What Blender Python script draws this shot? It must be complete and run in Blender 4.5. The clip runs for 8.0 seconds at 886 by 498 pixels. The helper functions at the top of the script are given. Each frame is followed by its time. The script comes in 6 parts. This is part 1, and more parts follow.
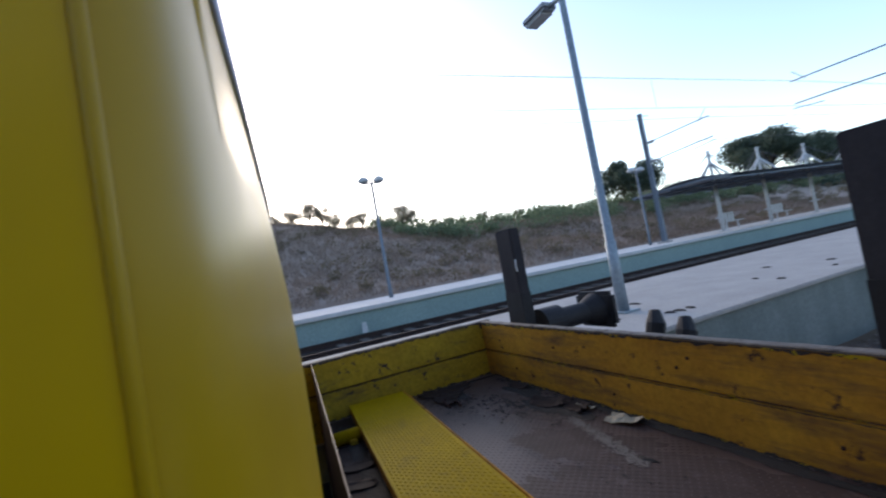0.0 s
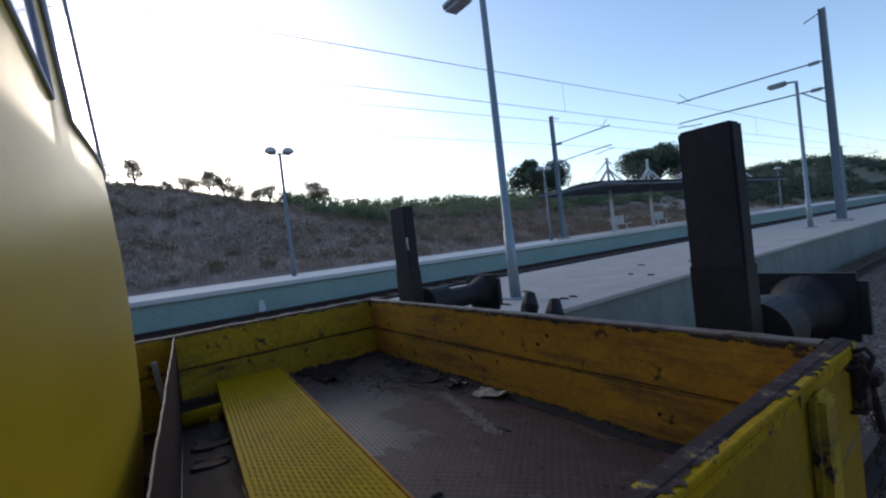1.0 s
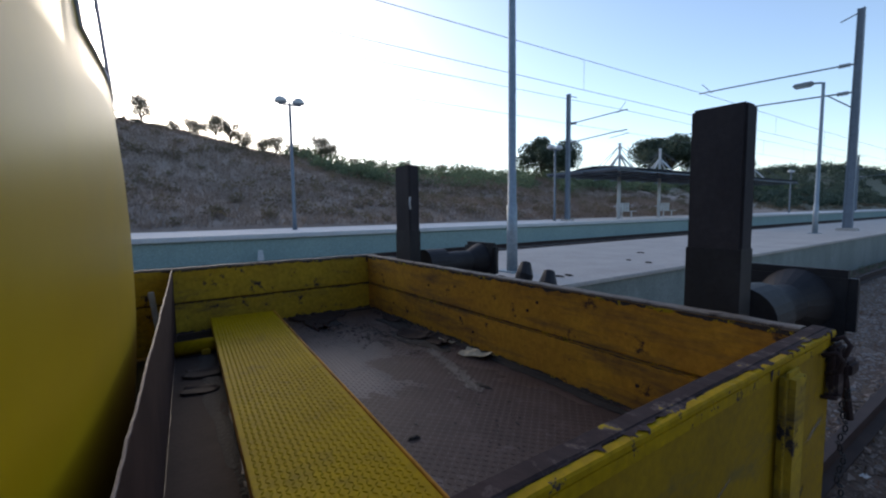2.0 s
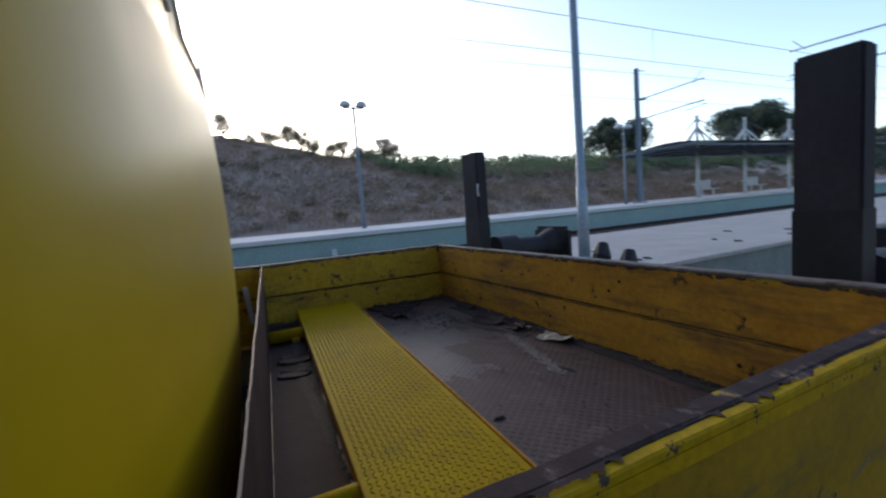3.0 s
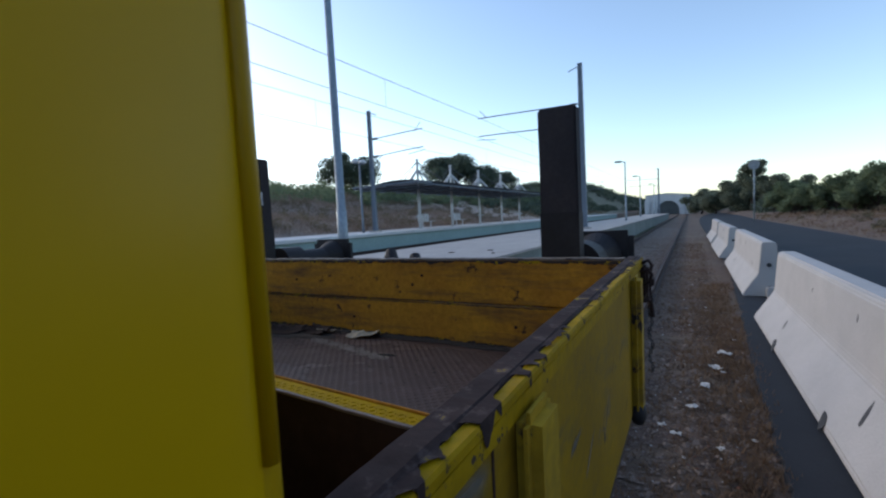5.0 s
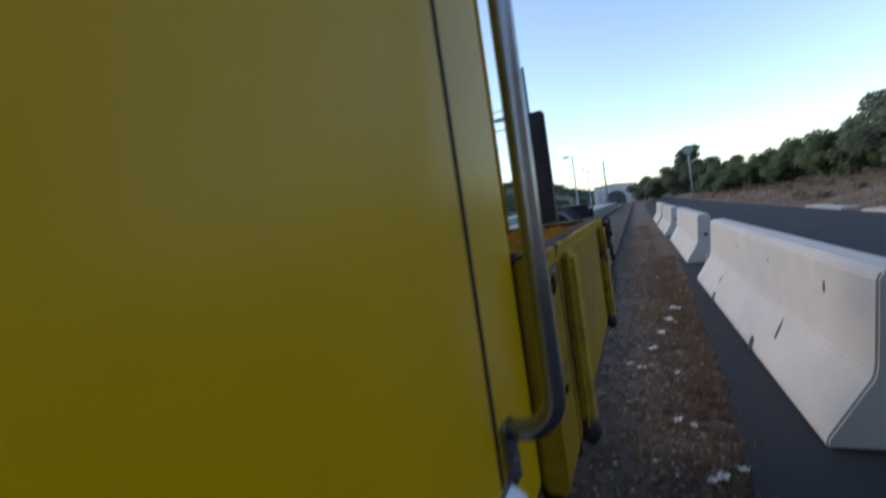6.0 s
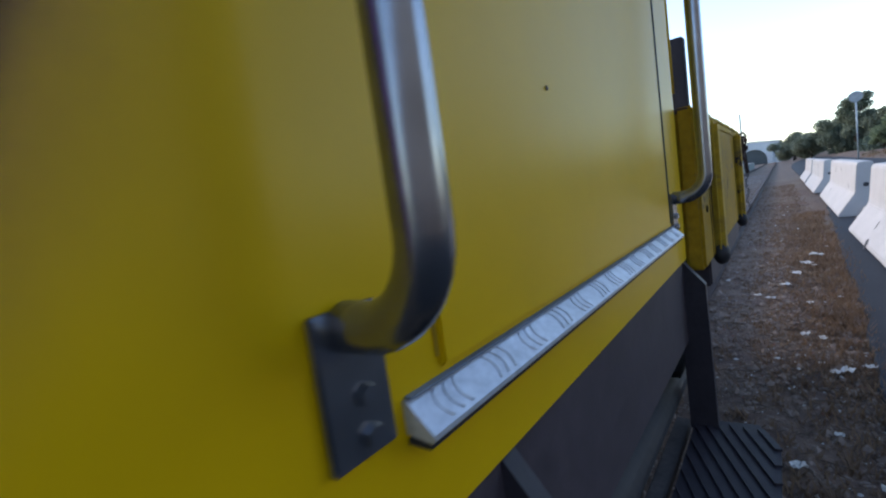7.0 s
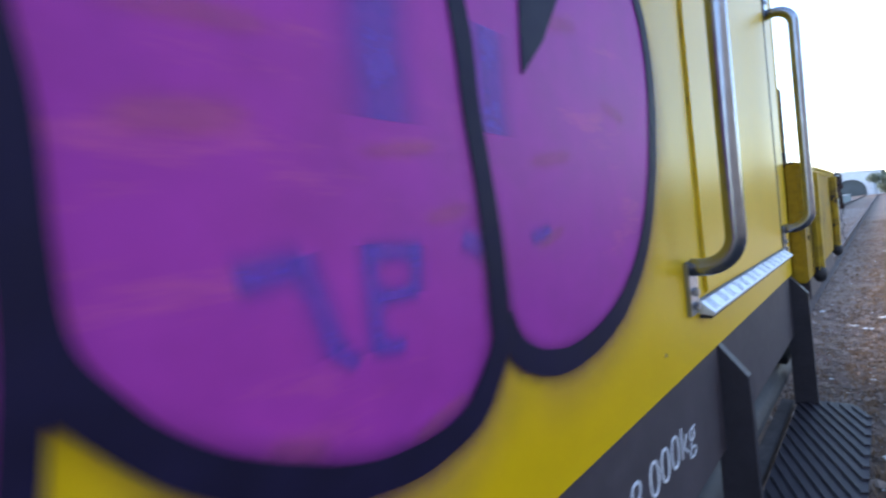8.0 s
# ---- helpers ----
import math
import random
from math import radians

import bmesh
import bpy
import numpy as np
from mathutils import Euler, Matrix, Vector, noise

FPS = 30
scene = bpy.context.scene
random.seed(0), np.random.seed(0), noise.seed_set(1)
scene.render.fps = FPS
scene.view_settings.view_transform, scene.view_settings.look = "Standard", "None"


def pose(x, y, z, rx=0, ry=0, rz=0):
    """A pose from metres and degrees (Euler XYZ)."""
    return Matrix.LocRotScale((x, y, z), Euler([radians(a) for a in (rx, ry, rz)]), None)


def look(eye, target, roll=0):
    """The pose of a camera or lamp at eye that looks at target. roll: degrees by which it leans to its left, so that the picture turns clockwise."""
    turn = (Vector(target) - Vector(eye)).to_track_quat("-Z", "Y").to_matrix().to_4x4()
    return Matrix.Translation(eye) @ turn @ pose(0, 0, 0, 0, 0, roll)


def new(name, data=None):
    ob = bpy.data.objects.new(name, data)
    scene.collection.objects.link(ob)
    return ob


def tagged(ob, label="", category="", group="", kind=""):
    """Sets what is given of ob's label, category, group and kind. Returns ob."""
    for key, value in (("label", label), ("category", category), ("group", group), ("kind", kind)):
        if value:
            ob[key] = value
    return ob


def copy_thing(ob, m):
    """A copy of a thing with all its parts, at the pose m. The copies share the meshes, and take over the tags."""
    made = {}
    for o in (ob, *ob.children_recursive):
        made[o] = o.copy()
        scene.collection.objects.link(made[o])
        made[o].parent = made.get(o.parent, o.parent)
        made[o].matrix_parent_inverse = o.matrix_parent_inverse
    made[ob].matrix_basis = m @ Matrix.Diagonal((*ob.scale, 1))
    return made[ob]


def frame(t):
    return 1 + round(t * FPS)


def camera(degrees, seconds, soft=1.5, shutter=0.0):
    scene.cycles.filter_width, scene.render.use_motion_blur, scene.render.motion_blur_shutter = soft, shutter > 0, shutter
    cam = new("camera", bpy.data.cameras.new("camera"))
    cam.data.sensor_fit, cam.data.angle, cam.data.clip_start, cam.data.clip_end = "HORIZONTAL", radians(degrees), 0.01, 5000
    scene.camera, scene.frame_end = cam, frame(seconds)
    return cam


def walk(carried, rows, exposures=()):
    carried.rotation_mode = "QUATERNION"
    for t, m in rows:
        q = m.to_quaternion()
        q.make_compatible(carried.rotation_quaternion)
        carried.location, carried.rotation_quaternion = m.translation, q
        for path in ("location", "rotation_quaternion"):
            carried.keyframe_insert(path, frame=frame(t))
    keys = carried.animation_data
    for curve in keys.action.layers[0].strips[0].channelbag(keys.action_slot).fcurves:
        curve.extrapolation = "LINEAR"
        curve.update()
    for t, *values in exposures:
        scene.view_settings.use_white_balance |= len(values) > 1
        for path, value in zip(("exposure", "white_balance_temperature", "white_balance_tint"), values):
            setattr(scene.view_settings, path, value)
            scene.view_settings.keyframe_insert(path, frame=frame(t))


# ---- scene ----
# ---------------------------------------------------------------- camera
LENS = 91
cam = camera(LENS, 8.0, soft=2.1, shutter=0.3)

# seconds, eye x y z, heading to the left of the track, pitch, lean
PATH = [
    (0.0, 0.318, 0.006, 1.796, 65.63, 2.55, -10.33),
    (0.2, 0.327, 0.039, 1.775, 61.96, 2.65, -10.30),
    (0.5, 0.357, 0.105, 1.738, 58.61, 2.76, -12.83),
    (0.8, 0.365, 0.124, 1.731, 55.50, 0.50, -8.93),
    (1.0, 0.353, 0.147, 1.719, 54.79, -1.01, -6.57),
    (1.2, 0.349, 0.156, 1.708, 54.06, -2.31, -5.21),
    (2.3, 0.373, 0.121, 1.657, 57.47, -5.71, 1.59),
    (2.5, 0.378, 0.104, 1.648, 60.20, -6.04, 3.20),
    (2.7, 0.386, 0.106, 1.634, 67.18, -4.43, -0.41),
    (3.0, 0.348, 0.110, 1.632, 63.79, -5.42, -4.42),
    (3.2, 0.309, 0.103, 1.638, 55.39, -3.87, -6.06),
    (3.5, 0.295, 0.054, 1.624, 44.55, -5.22, -6.43),
    (3.6, 0.299, 0.036, 1.621, 42.36, -4.84, -8.48),
    (4.0, 0.290, -0.032, 1.615, 34.49, -4.53, -2.86),
    (4.2, 0.265, -0.088, 1.583, 33.11, -5.01, -1.22),
    (5.3, 0.202, -0.307, 1.510, 25.09, -1.62, -6.82),
    (5.5, 0.214, -0.413, 1.482, 20.96, 1.77, -12.09),
    (5.7, 0.220, -0.603, 1.468, 22.07, 4.33, -6.79),
    (5.8, 0.226, -0.704, 1.474, 21.63, 4.31, -6.14),
    (6.0, 0.218, -0.846, 1.436, 24.49, -3.14, -8.54),
    (6.1, 0.200, -0.905, 1.426, 25.74, -4.68, -8.00),
    (6.3, 0.166, -0.969, 1.345, 33.41, -1.16, -10.16),
    (6.5, 0.172, -1.169, 1.281, 34.94, -4.49, -7.14),
    (6.7, 0.199, -1.314, 1.247, 39.66, -3.08, -8.15),
    (6.9, 0.224, -1.427, 1.189, 38.92, -5.53, -8.42),
    (7.0, 0.224, -1.478, 1.184, 38.39, -5.71, -8.16),
    (7.2, 0.213, -1.561, 1.174, 38.57, -4.04, -7.23),
    (7.5, 0.219, -1.742, 1.189, 40.55, -2.48, -6.57),
    (7.6, 0.238, -1.833, 1.203, 40.88, -1.73, -6.31),
    (8.0, 0.260, -2.189, 1.225, 45.54, -1.68, -6.30),
]


def rig(x, y, z, turn, pitch, lean):
    return pose(x, y, z, 90 + pitch, 0, turn) @ pose(0, 0, 0, 0, 0, lean)


walk(cam, [(t, rig(*r)) for t, *r in PATH], exposures=[
    (0.0, 1.35, 7100, 14), (0.5, 0.92, 6850, 12), (1.0, 0.67, 6700, 11), (1.2, 0.68, 6700, 11), (2.5, 0.98, 7100, 13), (3.0, 1.08, 7050, 13), (4.2, 1.0, 6450, 9), (5.5, 1.12, 7300, 11), (6.0, 1.25, 7300, 11), (6.5, 1.74, 7300, 12), (7.0, 2.0, 7000, 13), (7.5, 2.6, 6900, 15), (8.0, 3.1, 6900, 16)])

# ---------------------------------------------------------------- light
SUN_AZ = -86.0   # to the left of the track, low behind the hill
SUN_EL = 20.0
world = bpy.data.worlds.new("evening_sky")
scene.world = world
world.use_nodes = True
wn = world.node_tree.nodes
sky = wn.new("ShaderNodeTexSky")
sky.sky_type = "NISHITA"
sky.sun_disc = False
sky.sun_elevation = radians(SUN_EL)
sky.sun_rotation = radians(SUN_AZ)
sky.air_density, sky.dust_density, sky.ozone_density = 0.9, 0.7, 2.4
wn["Background"].inputs["Strength"].default_value = 0.15
world.node_tree.links.new(sky.outputs["Color"], wn["Background"].inputs["Color"])

sun_data = bpy.data.lights.new("sun", "SUN")
sun_data.energy, sun_data.angle, sun_data.color = 0.4, radians(12), (1.0, 0.86, 0.70)
sun = new("sun", sun_data)
sun_dir = Vector((math.sin(radians(SUN_AZ)) * math.cos(radians(SUN_EL)), math.cos(radians(SUN_AZ)) * math.cos(radians(SUN_EL)), math.sin(radians(SUN_EL))))
sun.matrix_world = look(sun_dir * 50, (0, 0, 0))


# ---------------------------------------------------------------- materials
def mix_colors(nt, fac, a, b):
    n = nt.nodes.new("ShaderNodeMix")
    n.data_type = "RGBA"
    for sock, v in ((n.inputs[0], fac), (n.inputs[6], a), (n.inputs[7], b)):
        if isinstance(v, bpy.types.NodeSocket):
            nt.links.new(v, sock)
        elif isinstance(v, (int, float)):
            sock.default_value = v
        else:
            sock.default_value = (*v, 1)
    return n.outputs[2]


def noise_of(nt, vec, scale, detail=4, rough=0.6, stretch=None):
    n = nt.nodes.new("ShaderNodeTexNoise")
    n.inputs["Scale"].default_value, n.inputs["Detail"].default_value, n.inputs["Roughness"].default_value = scale, detail, rough
    if stretch:
        m = nt.nodes.new("ShaderNodeMapping")
        m.inputs["Scale"].default_value = stretch
        nt.links.new(vec, m.inputs["Vector"])
        vec = m.outputs["Vector"]
    nt.links.new(vec, n.inputs["Vector"])
    return n.outputs["Fac"]


def ramp_of(nt, fac, lo, hi):
    n = nt.nodes.new("ShaderNodeMapRange")
    n.inputs["From Min"].default_value, n.inputs["From Max"].default_value = lo, hi
    nt.links.new(fac, n.inputs["Value"])
    return n.outputs["Result"]


def material(name, col, col2=None, rough=0.6, metal=0.0, grain=60.0, stain=3.0, vary=0.5, bump=0.15, bump_dist=0.002,
             wear=None, wear_scale=9.0, wear_at=(0.62, 0.66), wear_rough=0.8, stretch=None, coat=0.0, random_tint=0.0, spec=0.5, grime=None, fleck=1.0):
    """A surface with broad stains, fine grain, relief and, if wanted, a worn coat that shows another colour below."""
    m = bpy.data.materials.new(name)
    m.use_nodes = True
    nt = m.node_tree
    b = nt.nodes["Principled BSDF"]
    tc = nt.nodes.new("ShaderNodeTexCoord").outputs["Object"]
    col2 = col2 or tuple(c * 0.6 for c in col)
    big = noise_of(nt, tc, stain, 5, 0.65, stretch)
    fine = noise_of(nt, tc, grain, 3, 0.6)
    c = mix_colors(nt, ramp_of(nt, big, 0.5 - 0.25 / max(vary, 0.05) * 0.5, 0.5 + 0.25 / max(vary, 0.05) * 0.5), col2, col)
    dark = mix_colors(nt, ramp_of(nt, fine, 0.3, 0.75), (1 - 0.22 * fleck,) * 3, (1 + 0.12 * fleck,) * 3)
    mul = nt.nodes.new("ShaderNodeMix")
    mul.data_type, mul.blend_type = "RGBA", "MULTIPLY"
    mul.inputs[0].default_value = 1.0
    nt.links.new(c, mul.inputs[6])
    nt.links.new(dark, mul.inputs[7])
    c = mul.outputs[2]
    if random_tint:
        info = nt.nodes.new("ShaderNodeObjectInfo").outputs["Random"]
        c = mix_colors(nt, ramp_of(nt, info, -0.2, 1.0 / random_tint), c, col2)
    r_mix = nt.nodes.new("ShaderNodeMapRange")
    r_mix.inputs["To Min"].default_value, r_mix.inputs["To Max"].default_value = max(0.02, rough * (1 - 0.2 * fleck)), min(1.0, rough * (1 + 0.25 * fleck))
    nt.links.new(fine, r_mix.inputs["Value"])
    rough_out = r_mix.outputs["Result"]
    if grime:
        g_col, g_scale, g_stretch, g_lo, g_hi = grime
        c = mix_colors(nt, ramp_of(nt, noise_of(nt, tc, g_scale, 7, 0.7, g_stretch), g_lo, g_hi), c, g_col)
    if wear:
        w1 = noise_of(nt, tc, wear_scale, 8, 0.72)
        wfac = ramp_of(nt, w1, *wear_at)
        c = mix_colors(nt, wfac, c, wear)
        rm = nt.nodes.new("ShaderNodeMix")
        nt.links.new(wfac, rm.inputs[0])
        nt.links.new(rough_out, rm.inputs[2])
        rm.inputs[3].default_value = wear_rough
        rough_out = rm.outputs[0]
    nt.links.new(c, b.inputs["Base Color"])
    nt.links.new(rough_out, b.inputs["Roughness"])
    b.inputs["Metallic"].default_value = metal
    b.inputs["Specular IOR Level"].default_value = spec
    b.inputs["Coat Weight"].default_value = coat
    b.inputs["Coat Roughness"].default_value = 0.28
    if bump:
        bn = nt.nodes.new("ShaderNodeBump")
        bn.inputs["Strength"].default_value, bn.inputs["Distance"].default_value = bump, bump_dist
        nt.links.new(fine, bn.inputs["Height"])
        nt.links.new(bn.outputs["Normal"], b.inputs["Normal"])
    return m


YELLOW = (0.625, 0.372, 0.0015)
M = dict(
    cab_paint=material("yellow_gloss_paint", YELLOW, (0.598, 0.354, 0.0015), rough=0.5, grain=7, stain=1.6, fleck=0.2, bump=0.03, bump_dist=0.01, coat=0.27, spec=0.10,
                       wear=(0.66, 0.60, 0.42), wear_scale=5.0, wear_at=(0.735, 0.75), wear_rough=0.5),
    nose_paint=material("sky_sheen_nose_paint", (0.51, 0.30, 0.002), (0.44, 0.25, 0.002), rough=0.55, grain=5, stain=1.6, fleck=0.3, bump=0.07, bump_dist=0.012, coat=0.36, spec=0.12),
    bed_paint=material("worn_yellow_paint", (0.52, 0.335, 0.030), (0.37, 0.225, 0.028), rough=0.6, grain=40, stain=5, bump=0.25, spec=0.06, grime=((0.105, 0.072, 0.040), 6, (0.35, 0.35, 1.6), 0.52, 0.70),
                       wear=(0.055, 0.04, 0.04), wear_scale=11, wear_at=(0.585, 0.64)),
    bed_outer=material("scratched_yellow_paint", (0.385, 0.225, 0.012), (0.25, 0.145, 0.015), rough=0.6, grain=50, stain=4, bump=0.2, spec=0.07, grime=((0.13, 0.105, 0.05), 6, (1, 0.4, 1.3), 0.56, 0.74),
                       wear=(0.07, 0.055, 0.05), wear_scale=8, wear_at=(0.64, 0.67)),
    bed_inner=material("faded_orange_yellow_paint", (0.58, 0.29, 0.036), (0.41, 0.185, 0.030), rough=0.65, grain=45, stain=4, bump=0.25, spec=0.06, grime=((0.14, 0.078, 0.042), 6, (0.3, 0.3, 1.8), 0.50, 0.70),
                       wear=(0.07, 0.04, 0.03), wear_scale=10, wear_at=(0.60, 0.66)),
    tread_paint=material("yellow_tread_paint", (0.41, 0.262, 0.003), (0.33, 0.205, 0.004), rough=0.65, grain=60, stain=4, bump=0.2, spec=0.05,
                         wear=(0.30, 0.19, 0.03), wear_scale=16, wear_at=(0.62, 0.72), grime=((0.22, 0.145, 0.015), 7, (1, 1, 1), 0.54, 0.72)),
    rim=material("bare_worn_steel_rim", (0.066, 0.043, 0.041), (0.036, 0.023, 0.022), rough=0.8, grain=70, stain=14, bump=0.5, spec=0.10,
                 wear=(0.36, 0.24, 0.012), wear_scale=20, wear_at=(0.64, 0.67), grime=((0.145, 0.105, 0.098), 20, (1, 1, 1), 0.56, 0.68)),
    bright_rim=material("rubbed_steel_rim", (0.21, 0.175, 0.145), (0.10, 0.08, 0.068), rough=0.7, metal=0.0, spec=0.3, grain=70, stain=12, bump=0.4,
                       wear=(0.06, 0.045, 0.04), wear_scale=18, wear_at=(0.56, 0.60), wear_rough=0.8),
    sheet_edge=material("rubbed_pinkish_steel", (0.22, 0.165, 0.15), (0.10, 0.066, 0.06), rough=0.6, spec=0.3, grain=80, stain=16, bump=0.4),
    flaked=material("flaked_paint_edge", (0.070, 0.052, 0.046), (0.036, 0.027, 0.025), rough=0.75, grain=80, stain=16, bump=0.5, spec=0.25,
                    wear=(0.42, 0.275, 0.012), wear_scale=26, wear_at=(0.56, 0.575)),
    band_paint=material("chipped_bright_yellow_paint", (0.47, 0.285, 0.006), (0.34, 0.20, 0.008), rough=0.6, grain=60, stain=9, bump=0.3, spec=0.07,
                        wear=(0.07, 0.05, 0.042), wear_scale=26, wear_at=(0.60, 0.62)),
    rust=material("brown_rusty_steel", (0.068, 0.037, 0.032), (0.034, 0.019, 0.017), rough=0.9, spec=0.06, grain=60, stain=6, bump=0.4),
    floor=material("dirty_chequer_steel", (0.105, 0.070, 0.063), (0.058, 0.034, 0.029), rough=0.44, metal=0.0, spec=0.31, grain=70, stain=2.4, bump=0.3,
                   wear=(0.13, 0.108, 0.104), wear_scale=4, wear_at=(0.58, 0.72), wear_rough=0.48, grime=((0.05, 0.033, 0.03), 2.2, (1, 1.6, 1), 0.52, 0.60)),
    dirt=material("dark_damp_leaf_dirt", (0.020, 0.015, 0.013), (0.012, 0.009, 0.008), rough=0.9, grain=90, stain=14, bump=0.8, bump_dist=0.006),
    flake=material("rust_and_bitumen_flake", (0.050, 0.033, 0.028), (0.022, 0.015, 0.014), rough=0.7, grain=60, stain=14, bump=0.6, spec=0.12),
    sole=material("grey_sole_paint", (0.074, 0.058, 0.066), (0.046, 0.036, 0.041), rough=0.65, spec=0.2, grain=40, stain=4, bump=0.2,
                  wear=(0.10, 0.06, 0.045), wear_scale=9, wear_at=(0.64, 0.7)),
    recess_black=material("recess_shade_black", (0.012, 0.011, 0.011), (0.007, 0.006, 0.006), rough=0.9, spec=0.05, grain=50, stain=6, bump=0.3),
    black=material("dark_grimy_steel", (0.036, 0.034, 0.038), (0.020, 0.019, 0.021), rough=0.6, spec=0.25, grain=50, stain=6, bump=0.3),
    hanger=material("dark_purple_brown_steel", (0.036, 0.029, 0.036), (0.019, 0.016, 0.020), rough=0.5, spec=0.25, grain=60, stain=8, bump=0.4),
    dust_ledge=material("dusty_steel", (0.12, 0.10, 0.09), (0.05, 0.042, 0.04), rough=0.9, grain=70, stain=12, bump=0.5, spec=0.1),
    post=material("blackened_timber_steel_post", (0.060, 0.052, 0.056), (0.030, 0.027, 0.032), rough=0.8, spec=0.25, grain=60, stain=5, bump=0.4, stretch=(1, 1, 0.3)),
    steel=material("satin_steel_tube", (0.36, 0.37, 0.40), (0.24, 0.245, 0.26), rough=0.24, metal=0.92, grain=14, stain=10, bump=0.0,
                   wear=(0.30, 0.28, 0.26), wear_scale=22, wear_at=(0.70, 0.80)),
    alu=material("ribbed_aluminium", (0.62, 0.64, 0.68), (0.44, 0.46, 0.49), rough=0.42, metal=0.5, grain=80, stain=14, bump=0.3),
    frame_blue=material("blue_grey_window_frame", (0.52, 0.57, 0.74), (0.42, 0.46, 0.62), rough=0.45, grain=40, bump=0.1),
    rubber=material("black_rubber", (0.025, 0.025, 0.03), rough=0.6, grain=60, bump=0.1),
    purple=material("purple_spray_paint", (0.385, 0.037, 0.28), (0.285, 0.027, 0.25), rough=0.5, fleck=0.6, grain=14, stain=2.6, bump=0.06, spec=0.18,
                    grime=((0.52, 0.09, 0.22), 5, (1, 0.7, 2.6), 0.56, 0.80)),
    ink=material("near_black_spray_paint", (0.013, 0.008, 0.032), (0.008, 0.005, 0.020), rough=0.6, spec=0.15, grain=30, bump=0.08),
    white_letter=material("white_stencil_paint", (0.74, 0.74, 0.76), (0.6, 0.6, 0.62), rough=0.6, grain=60, bump=0.1),
    concrete=material("pale_concrete", (0.44, 0.41, 0.385), (0.33, 0.305, 0.285), rough=0.85, grain=35, stain=1.6, bump=0.4,
                      wear=(0.27, 0.26, 0.25), wear_scale=2.2, wear_at=(0.55, 0.78)),
    barrier=material("white_painted_concrete", (0.50, 0.475, 0.462), (0.42, 0.40, 0.388), rough=0.75, grain=170, stain=2.6, bump=0.2,
                     wear=(0.24, 0.23, 0.22), wear_scale=5, wear_at=(0.68, 0.76)),
    render_wall=material("grey_render", (0.22, 0.22, 0.215), (0.17, 0.17, 0.168), rough=0.9, grain=20, stain=0.8, bump=0.3),
    pit=material("dark_hole", (0.06, 0.06, 0.065), rough=0.9, grain=30, bump=0.2),
    kerb_face=material("stained_platform_wall", (0.24, 0.265, 0.248), (0.12, 0.142, 0.13), rough=0.9, grain=30, stain=1.2, bump=0.4, stretch=(1, 1, 0.35),
                       wear=(0.25, 0.27, 0.26), wear_scale=2.4, wear_at=(0.6, 0.75)),
    teal=material("pale_teal_platform_wall", (0.27, 0.37, 0.35), (0.22, 0.31, 0.30), rough=0.85, grain=25, stain=0.8, bump=0.3, stretch=(1, 1, 0.4)),
    lip=material("pale_stone_coping", (0.60, 0.60, 0.60), (0.50, 0.50, 0.50), rough=0.8, grain=30, stain=1.5, bump=0.3),
    asphalt=material("grey_asphalt", (0.040, 0.043, 0.049), (0.027, 0.029, 0.034), rough=0.8, spec=0.15, grain=55, stain=0.7, bump=0.5, bump_dist=0.004),
    ballast=material("dark_ballast", (0.085, 0.075, 0.075), (0.05, 0.045, 0.045), rough=0.95, grain=24, stain=3, bump=1.0, bump_dist=0.03),
    stone=material("mixed_gravel", (0.31, 0.235, 0.19), (0.14, 0.10, 0.08), rough=0.9, grain=60, stain=9, bump=0.3),
    pale_gravel=material("grey_brown_gravel", (0.36, 0.31, 0.275), (0.18, 0.15, 0.13), rough=0.9, grain=60, stain=9, bump=0.3),
    soil=None,
    mud=material("dried_red_brown_mud", (0.074, 0.047, 0.041), (0.044, 0.026, 0.022), rough=0.62, grain=60, stain=7, bump=0.4, spec=0.28,
                 grime=((0.10, 0.077, 0.072), 12, (1, 1, 1), 0.55, 0.72)),
    silt=material("brown_rusty_silt", (0.050, 0.031, 0.026), (0.027, 0.018, 0.015), rough=0.9, grain=70, stain=9, bump=0.6, bump_dist=0.003, spec=0.2),
    dust=material("dried_mud_dust", (0.21, 0.18, 0.16), (0.13, 0.11, 0.097), rough=0.9, grain=90, stain=30, bump=0.3),
    twig=material("dead_twigs", (0.15, 0.105, 0.075), (0.085, 0.060, 0.045), rough=0.9, grain=40, stain=20, bump=0.2),
    red_grit=material("brick_crumbs", (0.24, 0.10, 0.06), (0.15, 0.065, 0.04), rough=0.9, grain=60, stain=9, bump=0.2),
    rail=material("rusty_rail_steel", (0.062, 0.038, 0.033), (0.036, 0.023, 0.021), rough=0.75, metal=0.1, spec=0.3, grain=40, stain=5, bump=0.3),
    sleeper=material("weathered_sleeper", (0.11, 0.095, 0.085), rough=0.9, grain=40, stain=6, bump=0.5),
    paper=material("crumpled_white_paper", (0.62, 0.60, 0.565), (0.48, 0.455, 0.415), rough=0.85, grain=40, stain=18, bump=0.3),
    cream=material("cream_cardboard", (0.55, 0.47, 0.34), (0.42, 0.34, 0.24), rough=0.85, grain=40, stain=12, bump=0.2),
    galv=material("galvanised_blue_grey_steel", (0.30, 0.36, 0.40), (0.24, 0.29, 0.33), rough=0.5, metal=0.3, grain=25, stain=3, bump=0.1),
    mast=material("dark_galvanised_mast", (0.20, 0.24, 0.29), (0.15, 0.18, 0.22), rough=0.6, metal=0.3, grain=25, stain=3, bump=0.1),
